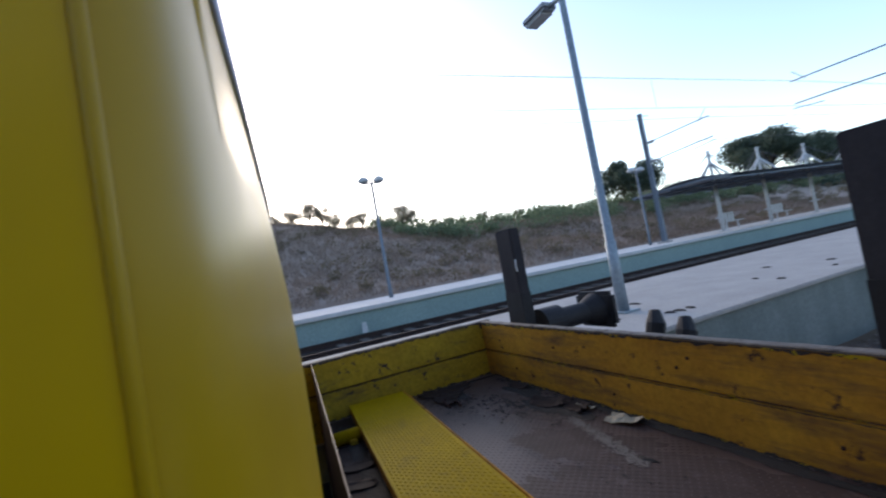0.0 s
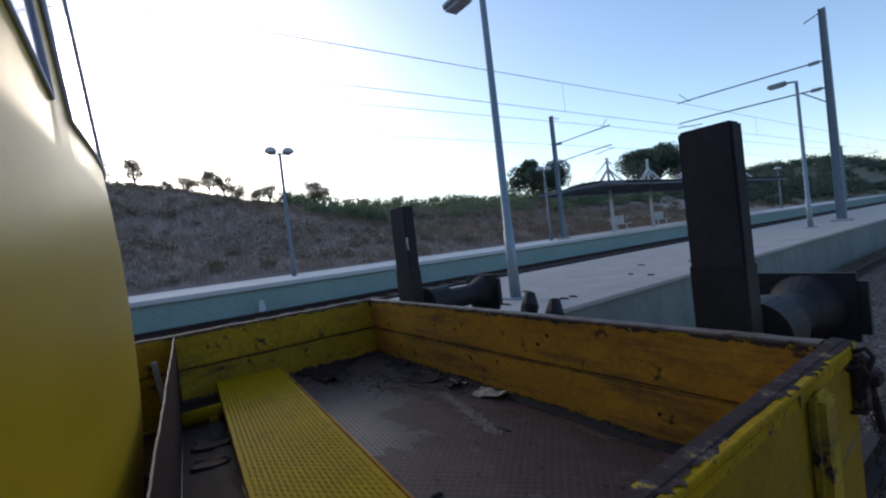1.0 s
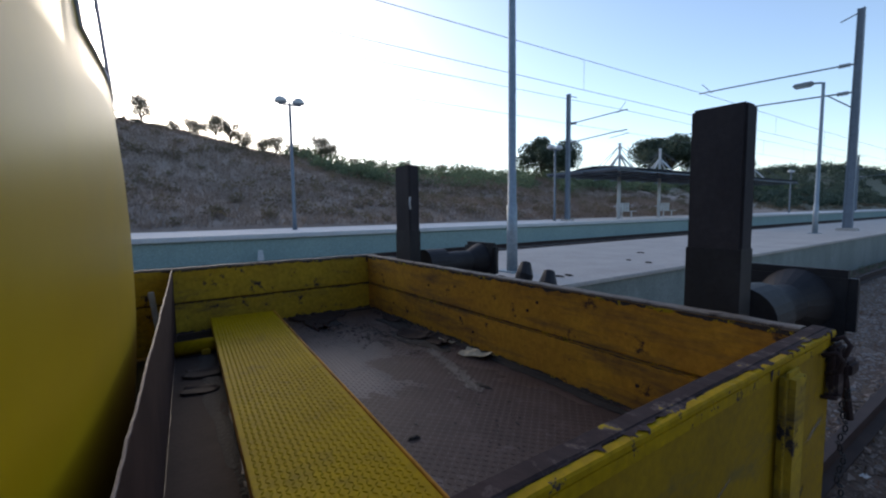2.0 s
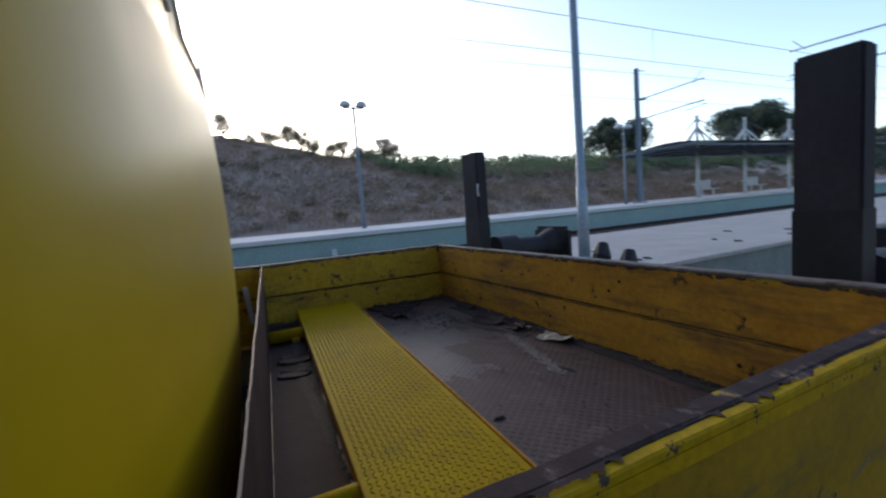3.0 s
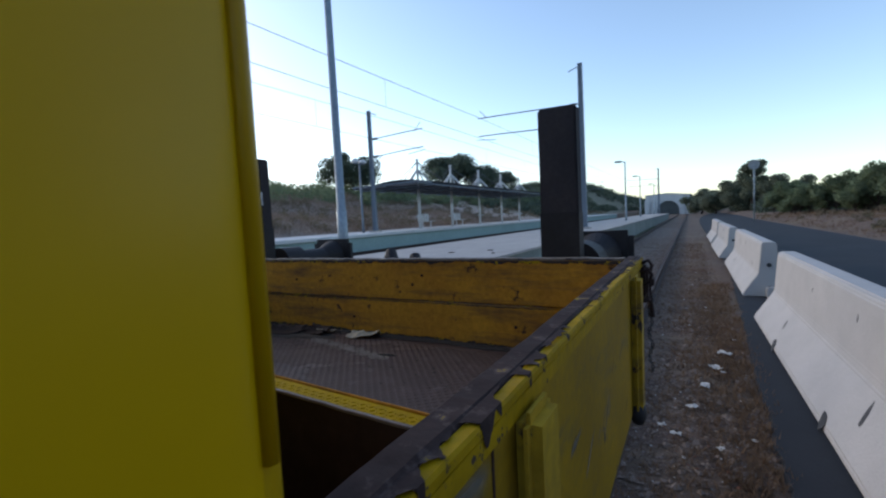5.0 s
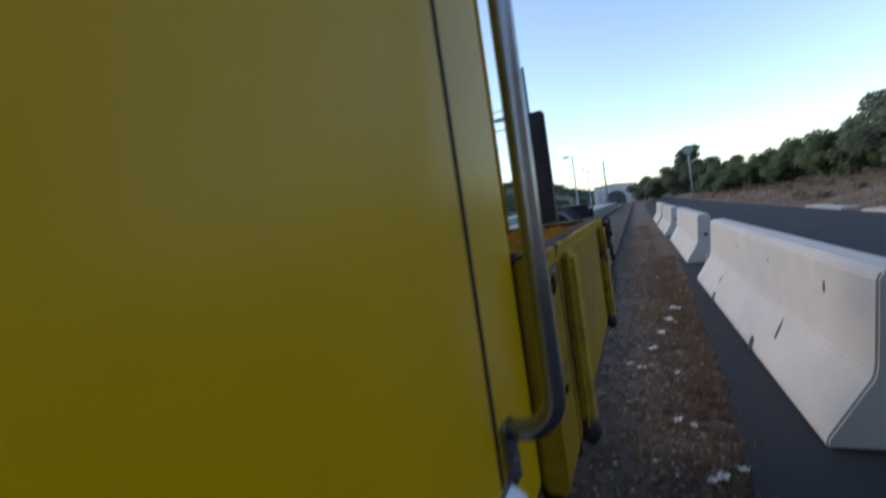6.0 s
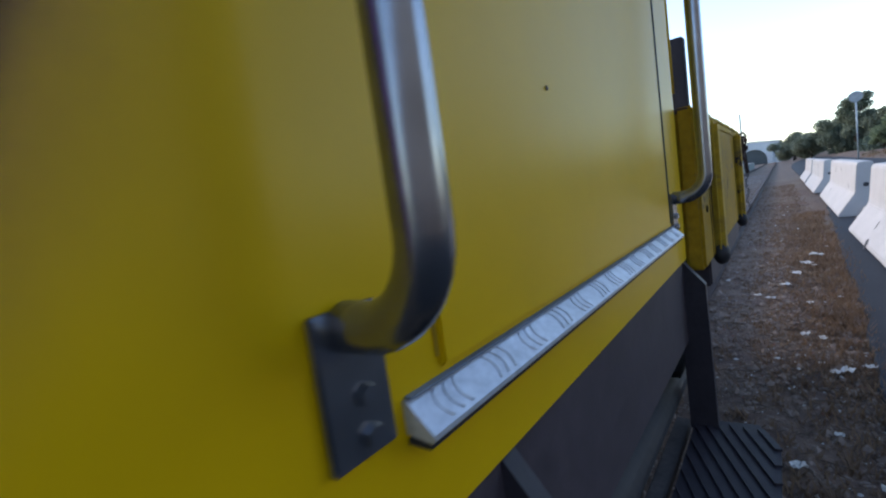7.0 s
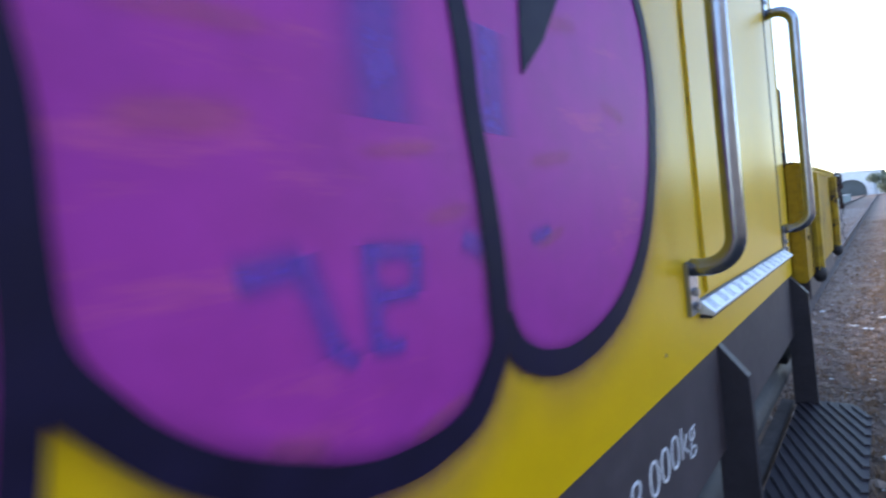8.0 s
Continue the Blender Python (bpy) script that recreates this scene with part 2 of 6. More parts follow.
    wire=material("dull_wire", (0.16, 0.17, 0.19), rough=0.6, metal=0.3, grain=20, bump=0),
    canopy_white=material("white_painted_steel", (0.62, 0.64, 0.66), (0.5, 0.52, 0.54), rough=0.5, grain=25, stain=3, bump=0.1),
    roof=material("dark_canopy_sheet", (0.055, 0.058, 0.064), (0.036, 0.038, 0.043), rough=0.9, spec=0.2, grain=20, stain=2, bump=0.2),
    globe=material("opal_lamp_glass", (0.55, 0.57, 0.58), (0.45, 0.47, 0.48), rough=0.2, grain=12, bump=0),
    lamp_head=material("grey_lamp_housing", (0.35, 0.38, 0.42), rough=0.5, grain=20, bump=0.1),
    whitewash=material("whitewashed_wall", (0.62, 0.63, 0.64), (0.45, 0.47, 0.49), rough=0.9, grain=4, stain=0.25, bump=0.3, stretch=(1, 1, 0.3)),
    cave=material("dark_vault", (0.09, 0.10, 0.10), rough=0.95, grain=4, stain=0.4, bump=0.2),
    bark=material("dark_bark", (0.075, 0.06, 0.05), (0.045, 0.038, 0.032), rough=0.95, grain=14, stain=3, bump=0.8, bump_dist=0.02),
    leaf_dark=material("dark_oak_leaves", (0.105, 0.140, 0.100), (0.070, 0.096, 0.070), rough=0.75, grain=2, stain=0.9, bump=0),
    # two lifted leaf tones: haze in the roadside crowns, glare in the skyline ones
    leaf_mid=material("grey_green_leaves", (0.215, 0.25, 0.185), (0.15, 0.18, 0.132), rough=0.75, grain=2, stain=0.9, bump=0),
    leaf_light=material("pale_backlit_leaves", (0.31, 0.285, 0.225), (0.22, 0.20, 0.155), rough=0.7, grain=2, stain=0.9, bump=0),
    leaf_green=material("green_reed_leaves", (0.19, 0.24, 0.14), (0.13, 0.175, 0.10), rough=0.75, grain=2, stain=0.6, bump=0),
    leaf_dry=material("dry_scrub_leaves", (0.22, 0.178, 0.115), (0.15, 0.118, 0.08), rough=0.8, grain=2, stain=0.6, bump=0),
    straw=material("dry_grass", (0.265, 0.168, 0.102), (0.14, 0.086, 0.054), rough=0.9, grain=6, stain=1.5, bump=0),
    hill_straw=material("grey_dry_grass", (0.34, 0.255, 0.20), (0.22, 0.165, 0.13), rough=0.9, grain=6, stain=1.5, bump=0),
    sign_face=material("pale_sign_back", (0.27, 0.30, 0.33), rough=0.5, grain=10, bump=0),
)


def ground_material():
    """Dry soil, straw and gravel; paler on the hill, green-grey farther along it."""
    m = bpy.data.materials.new("dry_ground")
    m.use_nodes = True
    nt = m.node_tree
    b = nt.nodes["Principled BSDF"]
    tc = nt.nodes.new("ShaderNodeTexCoord").outputs["Object"]
    a = noise_of(nt, tc, 0.35, 6, 0.7)
    f = noise_of(nt, tc, 5.0, 6, 0.75)
    g = noise_of(nt, tc, 45.0, 4, 0.7)
    c = mix_colors(nt, ramp_of(nt, f, 0.36, 0.64), (0.072, 0.042, 0.031), (0.155, 0.096, 0.066))
    c = mix_colors(nt, ramp_of(nt, a, 0.48, 0.66), c, (0.165, 0.118, 0.075))
    c = mix_colors(nt, ramp_of(nt, g, 0.55, 0.72), c, (0.25, 0.185, 0.145))
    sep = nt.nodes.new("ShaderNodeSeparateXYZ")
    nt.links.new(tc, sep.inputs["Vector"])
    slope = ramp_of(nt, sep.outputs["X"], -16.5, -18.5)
    # dry slope tones, lifted so the colour also carries the glare over the hill
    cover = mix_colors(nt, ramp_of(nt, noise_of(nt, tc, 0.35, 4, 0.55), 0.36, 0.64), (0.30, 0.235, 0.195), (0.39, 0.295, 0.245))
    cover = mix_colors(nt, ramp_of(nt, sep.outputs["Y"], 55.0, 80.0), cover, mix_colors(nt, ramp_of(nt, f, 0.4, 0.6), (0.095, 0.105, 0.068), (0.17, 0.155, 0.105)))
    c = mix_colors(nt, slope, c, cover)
    nt.links.new(c, b.inputs["Base Color"])
    b.inputs["Roughness"].default_value = 0.95
    bn = nt.nodes.new("ShaderNodeBump")
    bn.inputs["Strength"].default_value, bn.inputs["Distance"].default_value = 0.8, 0.02
    nt.links.new(g, bn.inputs["Height"])
    nt.links.new(bn.outputs["Normal"], b.inputs["Normal"])
    return m


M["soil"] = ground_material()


def let_light_through(m, share):
    """Leaves pass part of the light to their other side."""
    nt = m.node_tree
    b, out = nt.nodes["Principled BSDF"], nt.nodes["Material Output"]
    t = nt.nodes.new("ShaderNodeBsdfTranslucent")
    nt.links.new(b.inputs["Base Color"].links[0].from_socket, t.inputs["Color"])
    mx = nt.nodes.new("ShaderNodeMixShader")
    mx.inputs[0].default_value = share
    nt.links.new(b.outputs[0], mx.inputs[1])
    nt.links.new(t.outputs[0], mx.inputs[2])
    nt.links.new(mx.outputs[0], out.inputs["Surface"])


for key, share in (("leaf_dark", 0.4), ("leaf_light", 0.8), ("leaf_mid", 0.6), ("leaf_green", 0.5), ("leaf_dry", 0.4), ("straw", 0.4), ("hill_straw", 0.4)):
    let_light_through(M[key], share)


def glass_material():
    m = bpy.data.materials.new("sky_tinted_glass")
    m.use_nodes = True
    b = m.node_tree.nodes["Principled BSDF"]
    # pale blue base puts the reflected sky into the pane colour
    b.inputs["Base Color"].default_value = (0.50, 0.56, 0.70, 1)
    b.inputs["Metallic"].default_value = 0.12
    b.inputs["Roughness"].default_value = 0.06
    b.inputs["Transmission Weight"].default_value = 0.3
    b.inputs["IOR"].default_value = 1.45
    return m


M["glass"] = glass_material()
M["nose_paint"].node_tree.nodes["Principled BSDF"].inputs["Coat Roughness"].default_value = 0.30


def spray_material(name, col, cover, soft=0.75):
    """A thin sprayed film that thins out across its stroke, speckled at the edges."""
    m = bpy.data.materials.new(name)
    m.use_nodes = True
    nt = m.node_tree
    b = nt.nodes["Principled BSDF"]
    b.inputs["Base Color"].default_value = (*col, 1)
    b.inputs["Roughness"].default_value = 0.5
    b.inputs["Specular IOR Level"].default_value = 0.3
    sep = nt.nodes.new("ShaderNodeSeparateXYZ")
    tc = nt.nodes.new("ShaderNodeTexCoord")
    nt.links.new(tc.outputs["UV"], sep.inputs["Vector"])
    edge = ramp_of(nt, sep.outputs["Y"], 0.0, soft)
    speck = ramp_of(nt, noise_of(nt, tc.outputs["Object"], 26, 6, 0.75), 0.25, 0.75)
    k = nt.nodes.new("ShaderNodeMath")
    k.operation = "MULTIPLY"
    nt.links.new(edge, k.inputs[0])
    nt.links.new(edge, k.inputs[1])
    add = nt.nodes.new("ShaderNodeMath")
    add.operation = "MULTIPLY"
    nt.links.new(k.outputs[0], add.inputs[0])
    nt.links.new(ramp_of(nt, speck, -1.2, 0.8), add.inputs[1])
    out = nt.nodes.new("ShaderNodeMath")
    out.operation = "MULTIPLY"
    out.use_clamp = True
    nt.links.new(add.outputs[0], out.inputs[0])
    out.inputs[1].default_value = cover
    nt.links.new(out.outputs[0], b.inputs["Alpha"])
    return m


M["ink_mist"] = spray_material("dark_violet_overspray", (0.035, 0.012, 0.05), 0.85)
M["purple_mist"] = spray_material("purple_overspray", (0.17, 0.04, 0.11), 0.55, 1.0)
M["blue_mist"] = spray_material("faded_blue_spray", (0.14, 0.05, 0.38), 0.68, 0.8)
M["grey_mist"] = spray_material("grey_scuff", (0.20, 0.185, 0.16), 0.75, 0.9)
M["grime_mist"] = spray_material("dark_scuff", (0.05, 0.036, 0.028), 0.8, 0.9)
M["amber_mist"] = spray_material("faint_amber_spray", (0.52, 0.13, 0.12), 0.24)
M["mirror"] = material("mirror_glass", (0.8, 0.8, 0.8), rough=0.05, metal=1.0, grain=10, bump=0)


# ---------------------------------------------------------------- mesh helpers
def part(name, bm, mat, parent=None, label="", smooth=False):
    """Links a bmesh as one mesh object, under a thing or part if given."""
    me = bpy.data.meshes.new(name)
    bm.normal_update()
    bm.to_mesh(me)
    bm.free()
    me.materials.append(mat)
    if smooth:
        for p in me.polygons:
            p.use_smooth = True
    ob = new(name, me)
    if parent is not None:
        ob.parent = parent
    if label:
        ob["label"] = label
    return ob


def raw(name, verts, faces, mat, parent=None, label="", smooth=False):
    me = bpy.data.meshes.new(name)
    me.from_pydata(verts, [], faces)
    me.update()
    me.materials.append(mat)
    if smooth:
        for p in me.polygons:
            p.use_smooth = True
    ob = new(name, me)
    if parent is not None:
        ob.parent = parent
    if label:
        ob["label"] = label
    return ob


def thing(name, label, category, at=(0, 0, 0), group="", kind=""):
    ob = new(name)
    ob.location = at
    ob.empty_display_size = 0.1
    return tagged(ob, label, category, group, kind)


def box(bm, lo, hi, bevel=0.0, m=None):
    r = bmesh.ops.create_cube(bm, size=1.0)
    vs = r["verts"]
    c = [(a + b) / 2 for a, b in zip(lo, hi)]
    s = [abs(b - a) for a, b in zip(lo, hi)]
    for v in vs:
        v.co = Vector((c[i] + v.co[i] * s[i] for i in range(3)))
    if bevel:
        es = list({e for v in vs for e in v.link_edges})
        out = bmesh.ops.bevel(bm, geom=es, offset=bevel, segments=2, affect="EDGES")
        vs = list({v for f in out["faces"] for v in f.verts} | {v for v in vs if v.is_valid})
    if m is not None:
        bmesh.ops.transform(bm, matrix=m, verts=[v for v in vs if v.is_valid])
    return bm


def boxed(lo, hi, bevel=0.0):
    return box(bmesh.new(), lo, hi, bevel)


def rod(bm, p0, p1, r0, r1=None, seg=12):
    p0, p1 = Vector(p0), Vector(p1)
    r1 = r0 if r1 is None else r1
    d = p1 - p0
    m = Matrix.Translation((p0 + p1) / 2) @ d.to_track_quat("Z", "Y").to_matrix().to_4x4()
    bmesh.ops.create_cone(bm, cap_ends=True, segments=seg, radius1=r0, radius2=r1, depth=d.length, matrix=m)
    return bm


def tube(bm, pts, r, seg=12):
    """A round tube along points, its ends closed."""
    pts = [Vector(p) for p in pts]
    rings = []
    for i, p in enumerate(pts):
        d = (pts[min(i + 1, len(pts) - 1)] - pts[max(i - 1, 0)]).normalized()
        ref = Vector((0, 1, 0)) if abs(d.y) < 0.9 else Vector((1, 0, 0))
        u = d.cross(ref).normalized()
        w = d.cross(u)
        rr = r[i] if isinstance(r, (list, tuple)) else r
        rings.append([bm.verts.new(p + rr * (math.cos(a) * u + math.sin(a) * w)) for a in (2 * math.pi * k / seg for k in range(seg))])
    for a, b in zip(rings, rings[1:]):
        for k in range(seg):
            bm.faces.new((a[k], a[(k + 1) % seg], b[(k + 1) % seg], b[k]))
    bm.faces.new(rings[0][::-1])
    bm.faces.new(rings[-1])
    bmesh.ops.recalc_face_normals(bm, faces=bm.faces[:])
    return bm


def prism(bm, poly, axis, a, b):
    """A polygon of two coordinates pushed along an axis from a to b."""
    def at(p, t):
        return {"x": (t, p[0], p[1]), "y": (p[0], t, p[1]), "z": (p[0], p[1], t)}[axis]
    v0 = [bm.verts.new(at(p, a)) for p in poly]
    v1 = [bm.verts.new(at(p, b)) for p in poly]
    n = len(poly)
    for i in range(n):
        bm.faces.new((v0[i], v0[(i + 1) % n], v1[(i + 1) % n], v1[i]))
    bm.faces.new(v0[::-1])
    bm.faces.new(v1)
    bmesh.ops.recalc_face_normals(bm, faces=bm.faces[:])
    return bm


def smoothstep(a, b, x):
    t = min(1.0, max(0.0, (x - a) / (b - a)))
    return t * t * (3 - 2 * t)


# ---------------------------------------------------------------- the land
def crest(y):
    pts = [(-400, 10.5), (-20, 10.5), (0, 9.15), (7, 7.95), (14, 6.75), (19, 6.1), (26, 5.95), (40, 5.95), (70, 6.4), (120, 8.0), (200, 9.5), (3000, 10.0)]
    for (y0, z0), (y1, z1) in zip(pts, pts[1:]):
        if y <= y1:
            return z0 + (z1 - z0) * max(0.0, (y - y0) / (y1 - y0))
    return pts[-1][1]


def land(x, y):
    """Height of the ground sheet."""
    return base_land(x, y) + 4.2 * smoothstep(143.0, 172.0, y) * smoothstep(2.0, -26.0, x)


def base_land(x, y):
    if x < -13.5:
        z = 1.02
        if x < -17.0:
            s = smoothstep(-15.0, -44.0, x)
            z += (crest(y) - 1.02) * (0.35 * min(1.0, (-17.0 - x) / 27.0) + 0.65 * s)
            z += 0.45 * noise.noise((x * 0.16, y * 0.16, 0.0)) * min(1.0, (-17.0 - x) / 4.0)
        return z
    if x < -6.15:
        return 0.10
    if x < 0.45:
        return -0.015 + 0.02 * noise.noise((x * 1.7, y * 1.7, 3.0))
    if x < 6.4:
        return -0.02
    return -0.02 + 0.45 * smoothstep(6.4, 9.0, x) + 0.5 * smoothstep(12, 30, x) + 0.10 * noise.noise((x * 0.5, y * 0.5, 7.0)) * smoothstep(6.4, 7.5, x)


def breaks(near, far):
    out = list(near)
    for f in far:
        out.append(f)
    return sorted(set(out))


gx = breaks([round(-2.9 + 0.35 * i, 3) for i in range(0, 10)] + [-13.51, -13.49, -6.16, -6.14, 0.44, 0.46, 6.39, 6.41]
            + [-14 - 1.5 * i for i in range(0, 26)] + [6.6 + 0.8 * i for i in range(0, 14)],
            [-3000, -1200, -500, -220, -130, -90, -68, -58, -9, 2, 4, 20, 24, 30, 45, 70, 120, 220, 500, 1200, 3000])
gy = breaks([-6 + 0.8 * i for i in range(0, 40)] + [27 + 3 * i for i in range(0, 40)],
            [-3000, -1000, -400, -150, -70, -40, -25, -15, -10, 160, 200, 260, 340, 500, 900, 1600, 3000])
gv = [(x, y, land(x, y)) for y in gy for x in gx]
nx = len(gx)
gf = [(j * nx + i, j * nx + i + 1, (j + 1) * nx + i + 1, (j + 1) * nx + i) for j in range(len(gy) - 1) for i in range(nx - 1)]
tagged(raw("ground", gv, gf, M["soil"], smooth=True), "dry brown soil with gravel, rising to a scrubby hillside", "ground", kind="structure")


def road_shift(y):
    return 0.0006 * max(0.0, y - 45) ** 2 if y < 120 else 0.0006 * 75 ** 2 + 0.09 * (y - 120)


def road_edge(y):
    """Where the asphalt ends beside the track."""
    return 0.52 + 0.042 * min(max(y, -3.0), 12.0)


bm = bmesh.new()
rows_ = []
for y in [-60, -40, -24, -14, -8] + [-4 + 0.15 * i for i in range(0, 160)] + [20 + 1.0 * i for i in range(0, 12)] + [32 + 4 * i for i in range(0, 47)]:
    s = road_shift(y)
    wob = 0.05 * noise.noise((0.0, y * 0.5, 2.0)) + 0.035 * noise.noise((0.0, y * 2.1, 5.0)) + 0.02 * noise.noise((0.0, y * 6.0, 8.0))
    rows_.append([bm.verts.new((road_edge(y) - 0.03 + s + wob, y, -0.06)), bm.verts.new((road_edge(y) + s + wob, y, 0.012)), bm.verts.new((3.3 + s, y, 0.03)),
                  bm.verts.new((6.15 + s, y, 0.012)), bm.verts.new((6.2 + s, y, -0.06))])
for a, b in zip(rows_, rows_[1:]):
    for k in range(4):
        bm.faces.new((a[k], a[k + 1], b[k + 1], b[k]))
tagged(part("road", bm, M["asphalt"]), "grey worn asphalt road beside the siding", "road", kind="structure")

# raised platform beside the siding
bm = boxed((-6.18, -40, -0.05), (-2.78, 78, 0.80))
tagged(part("platform_wall", bm, M["kerb_face"]), "stained grey-green platform side wall", "platform", kind="structure")
bm = boxed((-6.24, -40, 0.805), (-2.72, 78, 0.855), 0.012)
tagged(part("platform_top", bm, M["concrete"]), "pale dusty concrete platform surface", "platform", kind="structure")

# the far platform behind the running lines
bm = boxed((-17.2, -60, 0.0), (-12.82, 95, 0.96))
tagged(part("far_platform_wall", bm, M["teal"]), "pale teal rendered platform wall", "platform", kind="structure")
bm = boxed((-17.4, -60, 0.965), (-12.70, 95, 1.10), 0.02)
tagged(part("far_platform_top", bm, M["lip"]), "pale stone coping of the far platform", "platform", kind="structure")

# ballast bed of the running lines
bv, bf = [], []
nby = 200
for j in range(nby + 1):
    y = -40 + 140 * j / nby
    for i in range(15):
        x = -12.78 + 6.55 * i / 14
        z = 0.20 + 0.05 * noise.noise((x * 3, y * 3, 0)) + 0.05 * noise.noise((x * 9, y * 9, 5))
        bv.append((x, y, z))
for j in range(nby):
    for i in range(14):
        k = j * 15 + i
        bf.append((k, k + 1, k + 16, k + 15))
tagged(raw("ballast_bed", bv, bf, M["ballast"]), "dark ballast under the running lines", "ballast", kind="structure")


def rail_profile(x, top):
    return [(x - 0.07, top - 0.16), (x + 0.07, top - 0.16), (x + 0.07, top - 0.145), (x + 0.012, top - 0.125), (x + 0.012, top - 0.05),
            (x + 0.036, top - 0.036), (x + 0.034, top), (x - 0.034, top), (x - 0.036, top - 0.036), (x - 0.012, top - 0.05),
            (x - 0.012, top - 0.125), (x - 0.07, top - 0.145)]


for x in (-0.41, -2.15):
    tagged(part("rail", prism(bmesh.new(), rail_profile(x, 0.15), "y", -14, 120), M["rail"]), "rusty steel rail of the siding", "rail", group="siding rails", kind="structure")
for c in (-8.15, -11.10):
    for s in (-0.87, 0.87):
        tagged(part("rail", prism(bmesh.new(), rail_profile(c + s, 0.40), "y", -40, 110), M["rail"]), "brown rail of the running line", "rail", group="running rails", kind="structure")

sl = boxed((-1.3, -0.12, -0.1), (1.3, 0.12, 0.06), 0.015)
first = tagged(part("sleeper", sl, M["sleeper"]), "weathered sleeper half sunk in ballast", "sleeper", group="running line sleepers", kind="structure")
first.location = (-8.15, 2.0, 0.22)
for c in (-8.15, -11.10):
    for i in range(42):
        if c == -8.15 and i == 0:
            continue
        copy_thing(first, pose(c, 2.0 + 0.65 * i, 0.22))
sl = boxed((-1.3, -0.12, -0.12), (1.3, 0.12, 0.0), 0.015)
first = tagged(part("sleeper", sl, M["sleeper"]), "grey timber sleeper buried in the dirt", "sleeper", group="siding sleepers", kind="structure")
first.location = (-1.285, 2.9, -0.028)
for i in range(1, 34):
    copy_thing(first, pose(-1.285 + random.uniform(-0.05, 0.05), 2.9 + 0.62 * i, -0.030 + random.uniform(-0.012, 0.012), 0, 0, random.uniform(-1, 1)))


# whitewashed bridge wall with an arch over the line, far down the track
def arch_wall():
    t = thing("bridge", "whitewashed bridge wall with a dark round arch, far down the track", "bridge")
    y = 138.0
    out = [(-10.9, -0.5), (-7.9, -0.5), (-7.9, 1.1)]
    for k in range(0, 13):
        a = math.pi - math.pi * k / 12
        out.append((-5.1 + 2.8 * math.cos(a), 1.1 + 2.8 * math.sin(a)))
    out += [(-2.3, -0.5), (0.2, -0.5), (0.2, 5.1), (-5.1, 5.7), (-10.9, 5.4)]
    part("wall", prism(bmesh.new(), out, "y", y, y + 0.8), M["whitewash"], t)
    for x0, x1 in ((-11.1, -9.9), (-9.2, -8.5), (-1.7, -1.1), (-0.6, 0.4)):
        part("buttress", boxed((x0, y - 0.5, -0.5), (x1, y - 0.004, 4.1), 0.1), M["whitewash"], t)
    bm = bmesh.new()
    prism(bm, [(-11.1, 5.4), (-5.1, 5.75), (0.4, 5.1), (0.4, 5.4), (-5.1, 6.05), (-11.1, 5.7)], "y", y - 0.2, y + 1.0)
    part("coping", bm, M["lip"], t)
    # solid dark block fills the arch, its colour standing for shade
    part("vault", boxed((-7.88, y + 0.3, -0.45), (-2.32, y + 6, 3.85)), M["cave"], t, "dark block standing for the shade in the vault")
    return t


arch_wall()


# ---------------------------------------------------------------- concrete barriers on the road's edge
def barrier(y0, length, x, turn, marks=(), socket=(0.45,)):
    """Concrete barrier with flared feet; marks are (along, up, half length, half width, tilt) on the track side."""
    t = thing("concrete_barrier", "white painted concrete road barrier, chipped, on the asphalt edge", "barrier", (x, y0, 0.02), group="road barriers")
    half = [(0.0, 0.358), (0.045, 0.355), (0.37, 0.150), (0.43, 0.137), (0.86, 0.103), (0.895, 0.080)]
    prof = [(w, z) for z, w in half] + [(-w, z) for z, w in half[::-1]]
    bm = prism(bmesh.new(), prof, "y", 0.0, length)
    bmesh.ops.bevel(bm, geom=bm.edges[:], offset=0.012, segments=2, affect="EDGES")
    part("body", bm, M["barrier"], t)
    for z in socket:
        part("end_socket", rod(bmesh.new(), (0.0, -0.006, z), (0.0, 0.03, z), 0.036, seg=14), M["pit"], t, "dark round lifting socket")
    part("foot_block", boxed((-0.05, -0.12, -0.005), (0.09, 0.03, 0.165), 0.02), M["barrier"], t)
    rnd = random.Random(int(y0 * 10))
    marks = marks or [(rnd.uniform(0.4, length - 0.3), rnd.choice((0.25, 0.5, 0.7)) + rnd.uniform(-0.05, 0.05), rnd.uniform(0.02, 0.05), rnd.uniform(0.006, 0.012), rnd.uniform(0.9, 1.8)) for _ in range(4)]
    for yy, z, a, b, r in marks:
        w, slope = next((w0 + (w1 - w0) * (z - z0) / (z1 - z0), (w1 - w0) / (z1 - z0)) for (z0, w0), (z1, w1) in zip(half, half[1:]) if z <= z1)
        c, q = math.cos(r), math.sin(r)
        rim_pts = [(a * math.cos(k) * (1 + 0.25 * math.sin(3 * k + yy)), b * math.sin(k)) for k in (2 * math.pi * n / 9 for n in range(9))]
        bm = bmesh.new()
        bm.faces.new([bm.verts.new((-w - 0.0025 - slope * (u * q + v * c), yy + u * c - v * q, z + u * q + v * c)) for u, v in rim_pts])
        bmesh.ops.recalc_face_normals(bm, faces=bm.faces[:])
        bmesh.ops.solidify(bm, geom=bm.faces[:], thickness=0.002)
        part("chip_mark", bm, M["pit"], t)
    t.rotation_euler = (0, 0, radians(turn))
    return t


